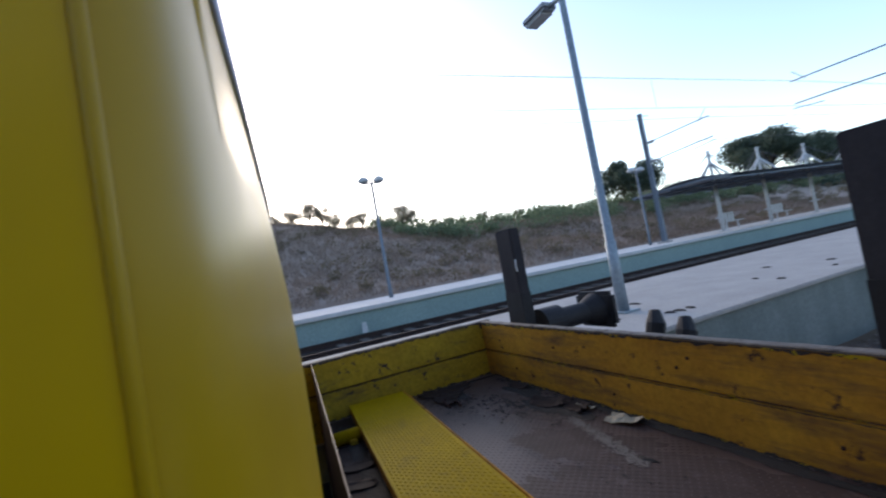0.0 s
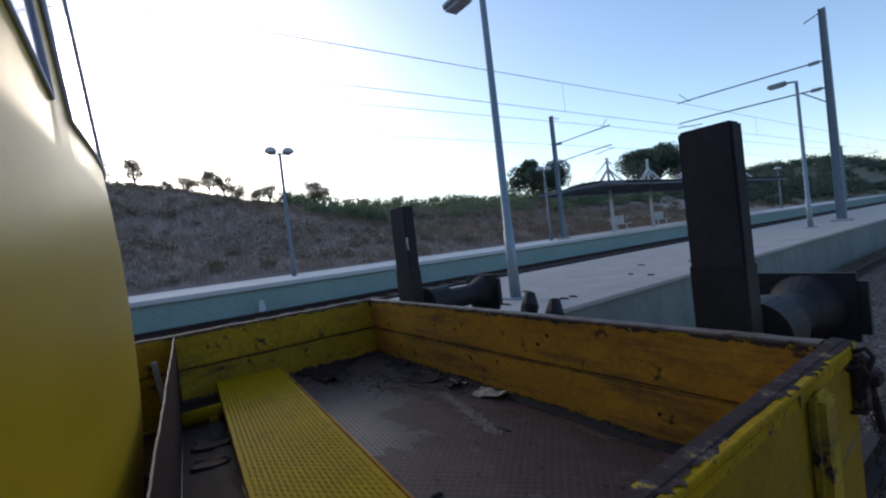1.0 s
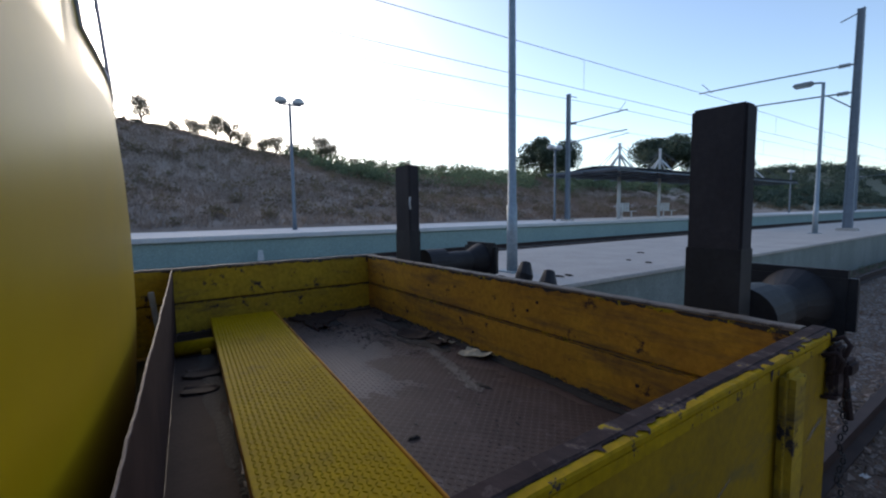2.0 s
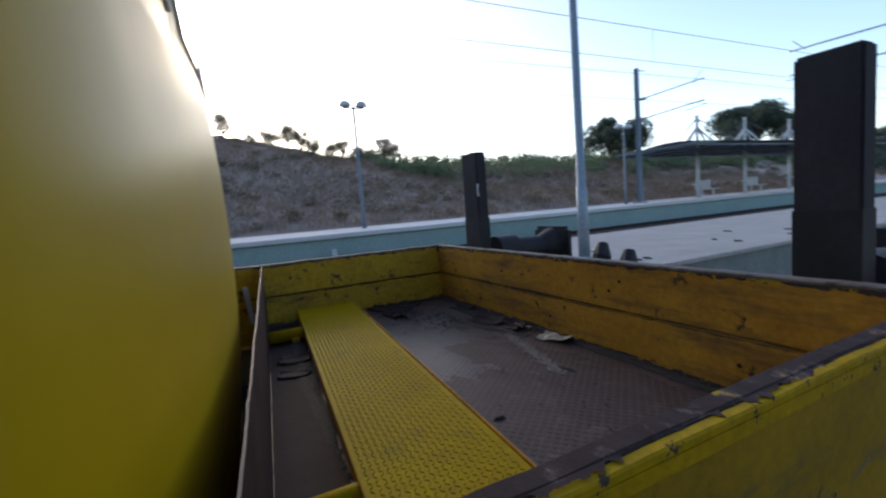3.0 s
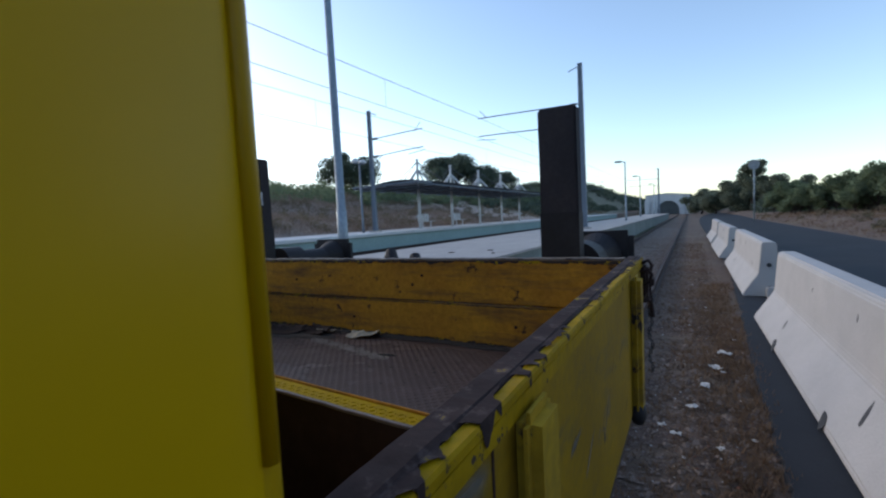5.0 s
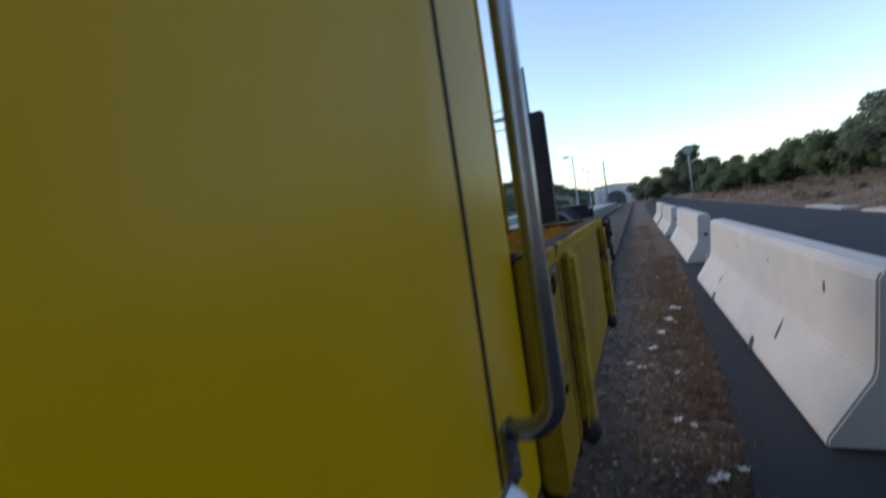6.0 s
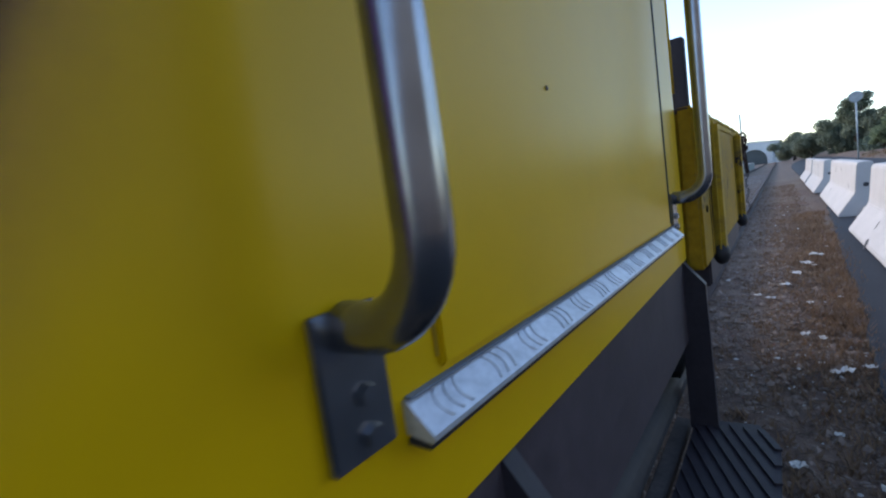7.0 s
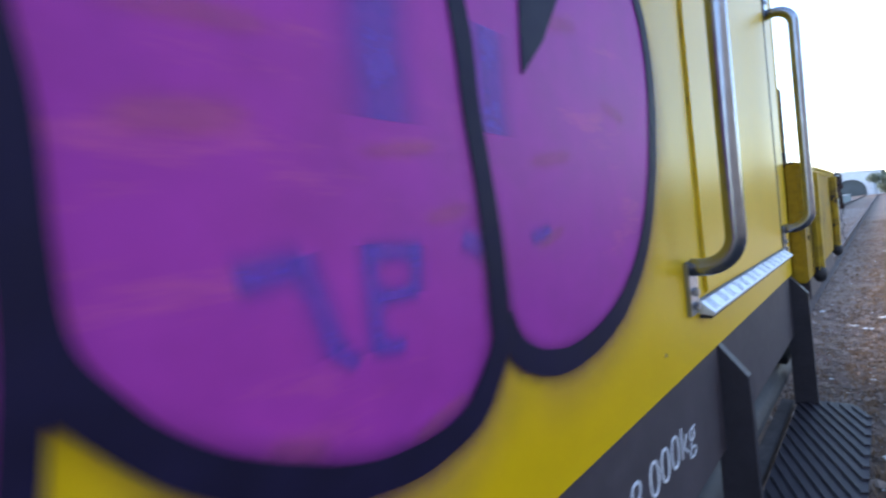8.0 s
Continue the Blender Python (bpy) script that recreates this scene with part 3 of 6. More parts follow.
barrier(1.85, 4.93, 1.312, 0.3, ((3.05, 0.70, 0.022, 0.007, 1.6), (1.84, 0.70, 0.026, 0.008, 1.55), (0.63, 0.70, 0.036, 0.016, 1.6), (3.6, 0.24, 0.045, 0.014, 1.1), (1.26, 0.25, 0.075, 0.020, 1.1),
                                 (1.58, 0.055, 0.075, 0.035, 0.5), (3.45, 0.055, 0.10, 0.035, 0.4)))
barrier(8.49, 4.93, 1.312, -0.3, socket=(0.14, 0.52))
barrier(14.8, 4.93, 1.28, 0.2, socket=(0.14, 0.52))
barrier(21.0, 4.93, 1.29, 0.0)


# ---------------------------------------------------------------- lamps, masts, wires, canopy
def street_lamp(x, y, z, top):
    t = thing("street_lamp", "tall grey-blue steel street lamp with a flat head on the platform", "lamp", (x, y, z), group="platform lamps")
    bm = bmesh.new()
    tube(bm, [(0, 0, 0.02), (0, 0, 0.9), (0, 0, 0.905), (0, 0, top)], [0.075, 0.068, 0.058, 0.042], 12)
    part("pole", bm, M["galv"], t, smooth=True)
    part("base_plate", boxed((-0.14, -0.14, 0.0), (0.14, 0.14, 0.025), 0.006), M["galv"], t)
    bm = bmesh.new()
    tube(bm, [(0, 0, top - 0.05), (-0.05, 0, top), (-0.3, 0, top + 0.03)], 0.03, 10)
    part("arm", bm, M["galv"], t, smooth=True)
    bm = boxed((-0.72, -0.13, top - 0.02), (-0.22, 0.13, top + 0.09), 0.035)
    head = part("head", bm, M["lamp_head"], t)
    part("diffuser", boxed((-0.68, -0.10, top - 0.045), (-0.3, 0.10, top - 0.018), 0.01), M["globe"], head)
    return t


for x, y, top in ((-3.85, 4.20, 4.15), (-4.0, 16.9, 4.45), (-3.9, 34.5, 4.3), (-4.5, 52, 4.4), (-4.3, 70, 4.4)):
    street_lamp(x, y, 0.852, top)


def globe_lamp(x, y, z, top):
    t = thing("globe_lamp", "slim lamp post with two frosted globe heads", "lamp", (x, y, z), group="far platform lamps")
    bm = bmesh.new()
    tube(bm, [(0, 0, 0), (0, 0, 0.6), (0, 0, top)], [0.08, 0.06, 0.05], 10)
    part("pole", bm, M["mast"], t, smooth=True)
    bm = bmesh.new()
    tube(bm, [(0, -0.32, top - 0.05), (0, -0.2, top - 0.055), (0, 0, top - 0.06), (0, 0.2, top - 0.055), (0, 0.32, top - 0.05)], 0.03, 8)
    part("crossbar", bm, M["mast"], t, smooth=True)
    for s in (-0.30, 0.30):
        bm = bmesh.new()
        bmesh.ops.create_uvsphere(bm, u_segments=18, v_segments=12, radius=0.215)
        for v in bm.verts:
            v.co.z = v.co.z * 0.86 if v.co.z > 0 else v.co.z * 0.22
        bmesh.ops.translate(bm, verts=bm.verts[:], vec=(0, s, top + 0.02))
        g = part("globe", bm, M["globe"], t, "frosted mushroom-shaped lamp dome", smooth=True)
        part("collar", rod(bmesh.new(), (0, s, top - 0.07), (0, s, top - 0.026), 0.09, seg=14), M["mast"], g)
    return t


globe_lamp(-15.2, 4.64, 1.10, 4.35)
globe_lamp(-15.2, 18.2, 1.10, 3.75)
globe_lamp(-15.2, 52.0, 1.10, 3.9)


def catenary_mast(x, y, z, top, side, reach, z_hi, z_lo):
    """A steel mast with two insulated arms that hold the wires."""
    t = thing("catenary_mast", "steel overhead-line mast with two insulated arms", "mast", (x, y, z), group="overhead line masts")
    w0, w1 = 0.13, 0.09
    for s in (-1, 1):
        bm = bmesh.new()
        prism(bm, [(s * w0, 0.0), (s * (w0 - 0.03), 0.0), (s * (w1 - 0.03), top), (s * w1, top)], "y", -0.07, 0.07)
        part("channel", bm, M["mast"], t)
    bm = bmesh.new()
    prism(bm, [(-w0 + 0.02, 0.0), (w0 - 0.02, 0.0), (w1 - 0.02, top), (-w1 + 0.02, top)], "y", -0.02, 0.02)
    part("web", bm, M["mast"], t)
    part("footing", boxed((-0.25, -0.25, -0.1), (0.25, 0.25, 0.08), 0.02), M["concrete"], t)
    bm = bmesh.new()
    rod(bm, (0, 0, top - 0.1), (side * 0.5, 0, top - 0.28), 0.02)
    part("top_bracket", bm, M["mast"], t)
    for zz, rise in ((z_hi, 0.10), (z_lo, 0.14)):
        bm = bmesh.new()
        tube(bm, [(side * 0.5, 0, zz), (side * reach * 0.75, 0, zz + rise * 0.8), (side * reach, 0, zz + rise)], 0.026, 8)
        arm = part("arm", bm, M["mast"], t, smooth=True)
        bm = bmesh.new()
        rod(bm, (side * 0.1, 0, zz - 0.02), (side * 0.52, 0, zz), 0.03)
        for k in range(5):
            rod(bm, (side * (0.2 + 0.06 * k), 0, zz - 0.012), (side * (0.225 + 0.06 * k), 0, zz - 0.01), 0.07)
        part("insulator", bm, M["lamp_head"], arm)
    bm = bmesh.new()
    rod(bm, (side * 0.1, 0, z_lo - 0.5), (side * 0.75, 0, z_lo + 0.02), 0.02)
    part("strut", bm, M["mast"], t)
    bm = bmesh.new()
    rod(bm, (side * (reach - 0.9), 0, z_lo - 0.12), (side * (reach + 0.1), 0, z_lo - 0.02), 0.016)
    part("steady_arm", bm, M["mast"], t)
    bm = bmesh.new()
    rod(bm, (side * (reach - 0.5), 0, z_hi + 0.02), (side * (reach - 0.1), 0, z_hi + 0.45), 0.014)
    part("stay", bm, M["mast"], t)
    return t


catenary_mast(-3.85, 19.6, 0.855, 7.15, -1, 4.9, 5.45, 4.55)
catenary_mast(-14.6, 18.5, 1.10, 6.45, 1, 3.3, 4.95, 4.02)
catenary_mast(-3.9, 74.0, 0.0, 7.8, -1, 4.4, 6.2, 5.2)
catenary_mast(-14.6, 72.0, 0.2, 7.6, 1, 3.2, 6.0, 5.0)
catenary_mast(-14.8, -34.0, 1.1, 6.5, 1, 3.3, 5.05, 4.0)
catenary_mast(-3.84, -34.0, 0.855, 6.85, -1, 4.45, 5.35, 4.38)


def overhead_wires(x, z_hi, z_lo):
    t = thing("overhead_wires", "thin overhead wires with droppers above the running line", "wires", group="overhead lines")

    def sag(y, a, b, depth):
        u = (y - a) / (b - a)
        return -4 * depth * u * (1 - u)

    for a, b in ((-34, 19.2), (19.2, 73)):
        bm = bmesh.new()
        pts = [(x, a + (b - a) * k / 14, z_hi + sag(a + (b - a) * k / 14, a, b, 0.10)) for k in range(15)]
        tube(bm, pts, 0.009, 5)
        part("messenger_wire", bm, M["wire"], t)
    part("contact_wire", tube(bmesh.new(), [(x, -34, z_lo), (x, 20, z_lo), (x, 73, z_lo)], 0.008, 5), M["wire"], t)
    for a, b in ((-34, 19.2), (19.2, 73)):
        for k in range(1, 7):
            y = a + (b - a) * k / 7
            bm = bmesh.new()
            rod(bm, (x, y, z_lo), (x, y, z_hi + sag(y, a, b, 0.10)), 0.005, seg=5)
            part("dropper", bm, M["wire"], t)


overhead_wires(-8.4, 6.28, 5.33)
overhead_wires(-11.55, 6.18, 5.18)


def platform_canopy():
    t = thing("platform_canopy", "white steel platform shelter with a dark sagging roof", "shelter", (0, 0, 0))
    xs, zb = -14.2, 1.10
    ys = [22.4, 26.6, 31.2, 35.8, 40.4]
    for y in ys:
        bm = bmesh.new()
        for dy in (-0.075, 0.075):
            rod(bm, (xs, y + dy, zb), (xs, y + dy, 3.75), 0.055, seg=10)
        p = part("column", bm, M["canopy_white"], t, smooth=True)
        part("column_foot", boxed((xs - 0.2, y - 0.2, zb), (xs + 0.2, y + 0.2, zb + 0.04), 0.01), M["canopy_white"], p)
        part("collar", boxed((xs - 0.2, y - 0.16, 1.8), (xs + 0.2, y + 0.16, 1.86), 0.01), M["canopy_white"], p)
        bm = bmesh.new()
        rod(bm, (xs, y, 3.75), (xs, y, 5.28), 0.075, seg=10)
        box(bm, (xs - 0.09, y - 0.09, 5.28), (xs + 0.09, y + 0.09, 5.33), 0.01)
        part("mast_top", bm, M["canopy_white"], t)
        for dx, dy in ((0.75, 0), (-0.75, 0), (0, 0.75), (0, -0.75)):
            bm = bmesh.new()
            rod(bm, (xs + dx, y + dy, 3.95), (xs, y, 4.75), 0.05, seg=8)
            part("stay", bm, M["canopy_white"], t)
            bm = bmesh.new()
            rod(bm, (xs, y, 5.2), (xs + dx * 2.4, y + dy * 2.2, 3.85), 0.018, seg=6)
            part("tie_rod", bm, M["wire"], t)
    bm = bmesh.new()
    n = 16
    prof = []
    for k in range(n + 1):
        u = k / n
        prof.append((xs - 2.2 + 4.4 * u, 3.72 + 0.24 * math.sin(math.pi * u)))
    bottom = [(x, z - 0.14) for x, z in prof][::-1]
    prism(bm, prof + bottom, "y", 20.2, 42.6)
    part("roof", bm, M["roof"], t)
    for x in (xs - 2.15, xs + 2.15, xs):
        part("beam", boxed((x - 0.05, 19.0, 3.52), (x + 0.05, 42.8, 3.66), 0.01), M["mast"], t)
    for k in range(14):
        y = 20.0 + 1.72 * k
        part("purlin", boxed((xs - 2.4, y - 0.03, 3.455), (xs + 2.4, y + 0.03, 3.515)), M["mast"], t)
    part("end_gutter", boxed((xs - 2.3, 19.0, 3.60), (xs + 2.3, 20.25, 3.68), 0.02), M["mast"], t)
    return t


platform_canopy()


def platform_seat(y):
    t = thing("bench", "white wire-frame platform seat under the shelter", "seat", (-14.9, y, 1.10), group="platform seats")
    for s in (-0.5, 0.5):
        part("leg", boxed((-0.03, s - 0.03, 0), (0.03, s + 0.03, 0.45), 0.005), M["canopy_white"], t)
    part("seat", boxed((-0.25, -0.7, 0.42), (0.25, 0.7, 0.46), 0.01), M["canopy_white"], t)
    for k in range(5):
        part("back_slat", boxed((-0.28, -0.66 + 0.28 * k, 0.46), (-0.25, -0.46 + 0.28 * k, 0.95), 0.01), M["canopy_white"], t)


platform_seat(24.3)
platform_seat(29.0)

# small white marker standing on the far track bed, and low wall markers
t = thing("track_marker", "small white distance marker against the platform wall", "marker", (-12.62, 2.9, 0.2))
part("post", boxed((-0.03, -0.04, 0), (0.03, 0.04, 0.42), 0.01), M["canopy_white"], t)
part("plate", prism(bmesh.new(), [(-0.09, 0.16), (0.09, 0.16), (0.06, 0.46), (-0.06, 0.46)], "x", 0.032, 0.05), M["canopy_white"], t)


# round road sign, seen from behind
t = thing("road_sign", "round road sign on a grey pole beside the road", "sign", (5.46, 50.0, -0.05))
bm = bmesh.new()
rod(bm, (0, 0, 0), (0, 0, 5.4), 0.055)
part("pole", bm, M["galv"], t, smooth=True)
bm = bmesh.new()
rod(bm, (0, -0.057, 5.3), (0, -0.085, 5.3), 0.45, seg=28)
part("disc", bm, M["sign_face"], t)
t = thing("verge_post", "white square post on the dry verge", "post", (15.0, 27.0, 0.3))
part("post", boxed((-0.06, -0.06, 0), (0.06, 0.06, 1.9), 0.01), M["canopy_white"], t)
part("panel", boxed((-0.22, -0.09, 1.3), (0.22, -0.062, 1.95), 0.01), M["canopy_white"], t)


# pale drainage slabs along the far road edge
for y0, y1 in ((11.3, 16.2), (17.6, 21.0)):
    tagged(part("road_slab", boxed((6.28, y0, -0.02), (6.75, y1, 0.055), 0.01), M["concrete"]), "pale concrete slab along the dry road verge", "slab", group="verge slabs", kind="structure")

# unseen wall added across the road to block sky light from the east
bm = boxed((9.0, -45, -0.1), (9.3, 4.0, 6.5), 0.02)
tagged(part("sky_block_wall", bm, M["render_wall"]), "unseen plain grey wall added to block the eastern sky", "wall", kind="structure")
# ---------------------------------------------------------------- the yellow rail vehicle
CAB_BACK, CAB_Z0, CAB_Z1 = -5.2, 0.935, 2.85
BED_Y0, BED_Y1, BED_W = 0.278, 1.565, -2.64
RIM, FLOOR = 1.35, 0.97

vehicle = thing("rail_vehicle", "yellow rail maintenance vehicle with graffiti and open load bed", "vehicle", (0, 0, 0))

FRONT = [(0.0, -0.11), (-0.002, -0.08), (-0.012, -0.056), (-0.05, -0.026), (-0.12, -0.002), (-0.20, 0.018), (-0.30, 0.037), (-0.50, 0.064), (-0.66, 0.081), (-0.80, 0.093),
         (-1.0, 0.108), (-1.15, 0.116), (-1.3, 0.120)]
FRONT = FRONT + [(-2.6 - x, y) for x, y in FRONT[-2::-1]]


def rounder(pts, n):
    """Finer points on the smooth curve through the given ones."""
    out = []
    for i in range(len(pts) - 1):
        a, b, c, d = (Vector(pts[min(max(i + k, 0), len(pts) - 1)]) for k in (-1, 0, 1, 2))
        for t in (k / n for k in range(n)):
            q = 0.5 * (2 * b + (c - a) * t + (2 * a - 5 * b + 4 * c - d) * t * t + (3 * b - a - 3 * c + d) * t ** 3)
            out.append((q.x, q.y))
    return out + [pts[-1]]


FRONT = rounder(FRONT, 3)


def lean(z):
    """How far the nose leans back with height."""
    return 0.07 * smoothstep(1.6, 2.7, z) + 0.15 * max(0.0, 1.46 - z) ** 2


def corner_sill(x):
    """Lower edge of the windows, rising towards the corners."""
    q = min(-x, x + 2.6)
    return 2.05 + 0.42 * (0.66 - q) if 0.19 < q < 0.66 else 2.05


def cab_shell():
    zs = [CAB_Z0, 1.0, 1.1, 1.2, 1.28, 1.36, 1.48, 1.6, 1.8, 1.95, 2.05, 2.3, 2.6, 2.7, CAB_Z1]
    bm = bmesh.new()
    plan = [(0.0, CAB_BACK), (0.0, -3.6), (0.0, -1.8)] + FRONT + [(-2.6, -1.8), (-2.6, CAB_BACK)]
    grid = []
    for z in zs:
        row = []
        for x, y in plan:
            yy = y - (lean(z) * smoothstep(0.0, 0.35, min(-x, x + 2.6)) if y > -0.14 else 0.0)
            zz = corner_sill(x) if z == 2.05 and y > 0.017 else z
            row.append(bm.verts.new((x, yy, zz)))
        grid.append(row)
    panes = ((-0.66, -0.20), (-1.3, -0.80), (-1.80, -1.3), (-2.40, -1.94))
    for j in range(len(zs) - 1):
        for i in range(len(plan) - 1):
            xm, zm = (plan[i][0] + plan[i + 1][0]) / 2, (zs[j] + zs[j + 1]) / 2
            if plan[i][1] > 0.017 and plan[i + 1][1] > 0.017 and 2.05 < zm < 2.6 and any(a < xm < b for a, b in panes):
                continue
            bm.faces.new((grid[j][i], grid[j + 1][i], grid[j + 1][i + 1], grid[j][i + 1]))
    back = [r[0] for r in grid] + [r[-1] for r in grid[::-1]]
    bm.faces.new(back)
    bm.faces.new(grid[-1])
    bm.faces.new(grid[0][::-1])
    bmesh.ops.recalc_face_normals(bm, faces=bm.faces[:])
    for e in bm.edges:
        if len(e.link_faces) == 2 and e.calc_face_angle(0.0) > radians(35):
            e.smooth = False
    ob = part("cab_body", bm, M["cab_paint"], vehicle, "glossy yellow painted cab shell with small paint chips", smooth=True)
    ob.data.materials.append(M["nose_paint"])   # same paint darkened, coat raised: shade and sky sheen put into the nose
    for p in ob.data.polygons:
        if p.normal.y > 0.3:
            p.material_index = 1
    mod = ob.modifiers.new("thickness", "SOLIDIFY")
    mod.thickness, mod.offset = 0.03, -1
    return ob


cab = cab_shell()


def nose_y(x, z):
    pts = sorted(FRONT)
    for (x0, y0), (x1, y1) in zip(pts, pts[1:]):
        if x0 <= x <= x1:
            return y0 + (y1 - y0) * (x - x0) / (x1 - x0 + 1e-9) - lean(z) * smoothstep(0.0, 0.35, min(-x, x + 2.6))
    return 0.0


def windscreen(x0, x1, z0=2.05, z1=2.6):
    n = 6
    xs = [x0 + (x1 - x0) * k / n for k in range(n + 1)]
    bm = bmesh.new()
    a = [bm.verts.new((x, nose_y(x, z0) + 0.001, corner_sill(x))) for x in xs]
    b = [bm.verts.new((x, nose_y(x, z1) + 0.001, z1)) for x in xs]
    c = [bm.verts.new((x, nose_y(x, z0) - 0.005, corner_sill(x))) for x in xs]
    d = [bm.verts.new((x, nose_y(x, z1) - 0.005, z1)) for x in xs]
    for k in range(n):
        bm.faces.new((a[k], a[k + 1], b[k + 1], b[k]))
        bm.faces.new((c[k + 1], c[k], d[k], d[k + 1]))
    bmesh.ops.recalc_face_normals(bm, faces=bm.faces[:])
    w = part("windscreen_pane", bm, M["glass"], vehicle, "pale cab window pane with sky reflection in its colour", smooth=True)
    w.visible_shadow = False
    bm = bmesh.new()
    loop = [(x, nose_y(x, z0) + 0.002, corner_sill(x)) for x in xs] + [(x, nose_y(x, z1) + 0.002, z1) for x in reversed(xs)]
    tube(bm, loop + [loop[0]], 0.0055, 8)
    part("window_frame", bm, M["frame_blue"], w, smooth=True)
    return w


for a, b in ((-0.66, -0.20), (-1.30, -0.80), (-1.80, -1.30), (-2.40, -1.94)):
    windscreen(a, b)
part("corner_bead", tube(bmesh.new(), [(-0.004, -0.066, z) for z in (1.40, 1.6, 1.9, 2.3, 2.7)], 0.0055, 8), M["nose_paint"], vehicle, "rounded bead at the corner of the cab", smooth=True)
part("cab_floor", boxed((-2.55, CAB_BACK + 0.05, 0.925), (-0.05, -0.05, 0.955)), M["black"], vehicle)
part("interior_wall", boxed((-2.55, -1.6, 0.96), (-0.05, -1.56, 2.8)), M["sole"], vehicle, "grey inner cab wall")
part("gutter", boxed((-0.0, CAB_BACK, 2.84), (0.03, 0.0, 2.87), 0.005), M["cab_paint"], vehicle)

# door in the side of the cab
bm = bmesh.new()
box(bm, (-0.01, -1.221, 1.056), (0.006, -0.304, 2.72), 0.003)
door = part("cab_door", bm, M["cab_paint"], vehicle, "flush yellow cab door")
bm = bmesh.new()
box(bm, (-0.004, -0.3005, 1.061), (0.0075, -0.2925, 2.72), 0.002)
part("door_seal", bm, M["rubber"], door, "black rubber seal")
bm = bmesh.new()
box(bm, (-0.004, -1.2245, 1.066), (0.0022, -1.2225, 2.72))
part("door_gap", bm, M["bed_paint"], door)
for y, z in ((-0.959, 1.306), (-1.459, 0.994)):
    bm = bmesh.new()
    rod(bm, (0.0, y, z), (0.0075 if y > -1.23 else 0.0015, y, z), 0.0045, 0.003, seg=8)
    part("paint_chip", bm, M["twig"], vehicle, "tiny dark rust spots")


def handrail(y, z0=1.11, z1=1.87):
    r, out, bend = 0.0163, 0.080, 0.055
    pts = [(0.006, y, z0)]
    for k in range(0, 9):
        a = math.pi / 2 * k / 8
        pts.append((out - bend + bend * math.sin(a), y, z0 + bend - bend * math.cos(a)))
    for k in range(0, 9):
        a = math.pi / 2 * k / 8
        pts.append((out - bend + bend * math.cos(a), y, z1 - bend + bend * math.sin(a)))
    pts.append((0.006, y, z1))
    h = part("handrail", tube(bmesh.new(), pts, r, 20), M["steel"], vehicle, "bent satin steel grab rail", smooth=True)
    for zc in (z0 - 0.038, z1 + 0.038):
        part("mounting_plate", boxed((0.0, y - 0.027, zc - 0.050), (0.008, y + 0.027, zc + 0.050), 0.002), M["steel"], h)
        for dz in (-0.008, -0.035) if zc < z0 else (0.008, 0.035):
            bm = bmesh.new()
            rod(bm, (0.008, y + 0.004, zc + dz), (0.014, y + 0.004, zc + dz), 0.0085, 0.007, seg=6)
            part("bolt", bm, M["steel"], h)
    return h


handrail(-1.310, 1.118)
handrail(-0.240, 1.118)

# ribbed aluminium sill below the door
bm = bmesh.new()
prism(bm, [(0.0, 1.048), (0.0, 1.023), (0.024, 1.020), (0.027, 1.023), (0.027, 1.027), (0.003, 1.048)], "y", -1.268, -0.262)
sill = part("door_sill", bm, M["alu"], vehicle, "bright ribbed aluminium door sill")
for g in range(14):
    bm = bmesh.new()
    side = 1 if g % 2 else -1
    for k in range(3):
        y = -1.240 + 0.070 * g + 0.013 * k
        arc = [(0.0150 - 0.752 * v, y + 0.0055 * side * (1 - (v / 0.0125) ** 2), 1.0375 + 0.658 * v) for v in (0.0125 * (q / 4 - 1) for q in range(9))]
        tube(bm, arc, 0.0014, 5)
    part("rib", bm, M["alu"], sill, smooth=True)
part("lower_lip", boxed((0.0, -1.268, 1.0145), (0.022, -0.262, 1.0195), 0.001), M["black"], sill)
part("upper_lip", boxed((0.0, -1.266, 1.0485), (0.0075, -0.264, 1.0505), 0.0005), M["mast"], sill)

# grey sole bar with the load figure, steps and running gear
bm = boxed((-2.57, CAB_BACK, 0.70), (-0.006, -0.06, 0.933), 0.004)
part("sole_bar", bm, M["sole"], vehicle, "dull grey painted sole bar")
bm = boxed((-2.62, 0.30, 0.76), (0.012, 1.60, 0.925), 0.006)
part("bed_frame", bm, M["sole"], vehicle, "dull grey steel bed frame")
for y0, y1 in ((-1.145, -1.120), (-0.130, -0.105)):
    bm = bmesh.new()
    prism(bm, [(-0.004, 0.930), (0.046, 0.868), (0.050, 0.44), (-0.02, 0.44), (-0.02, 0.930)], "y", y0, y1)
    part("step_hanger", bm, M["hanger"], vehicle, "dark folded steel hanger of the step")
bm = prism(bmesh.new(), [(-0.010, -1.20), (0.190, -1.20), (0.190, -0.19), (0.140, -0.070), (-0.010, -0.090)], "z", 0.425, 0.45)
step = part("step_tread", bm, M["hanger"], vehicle, "dark ribbed metal step")
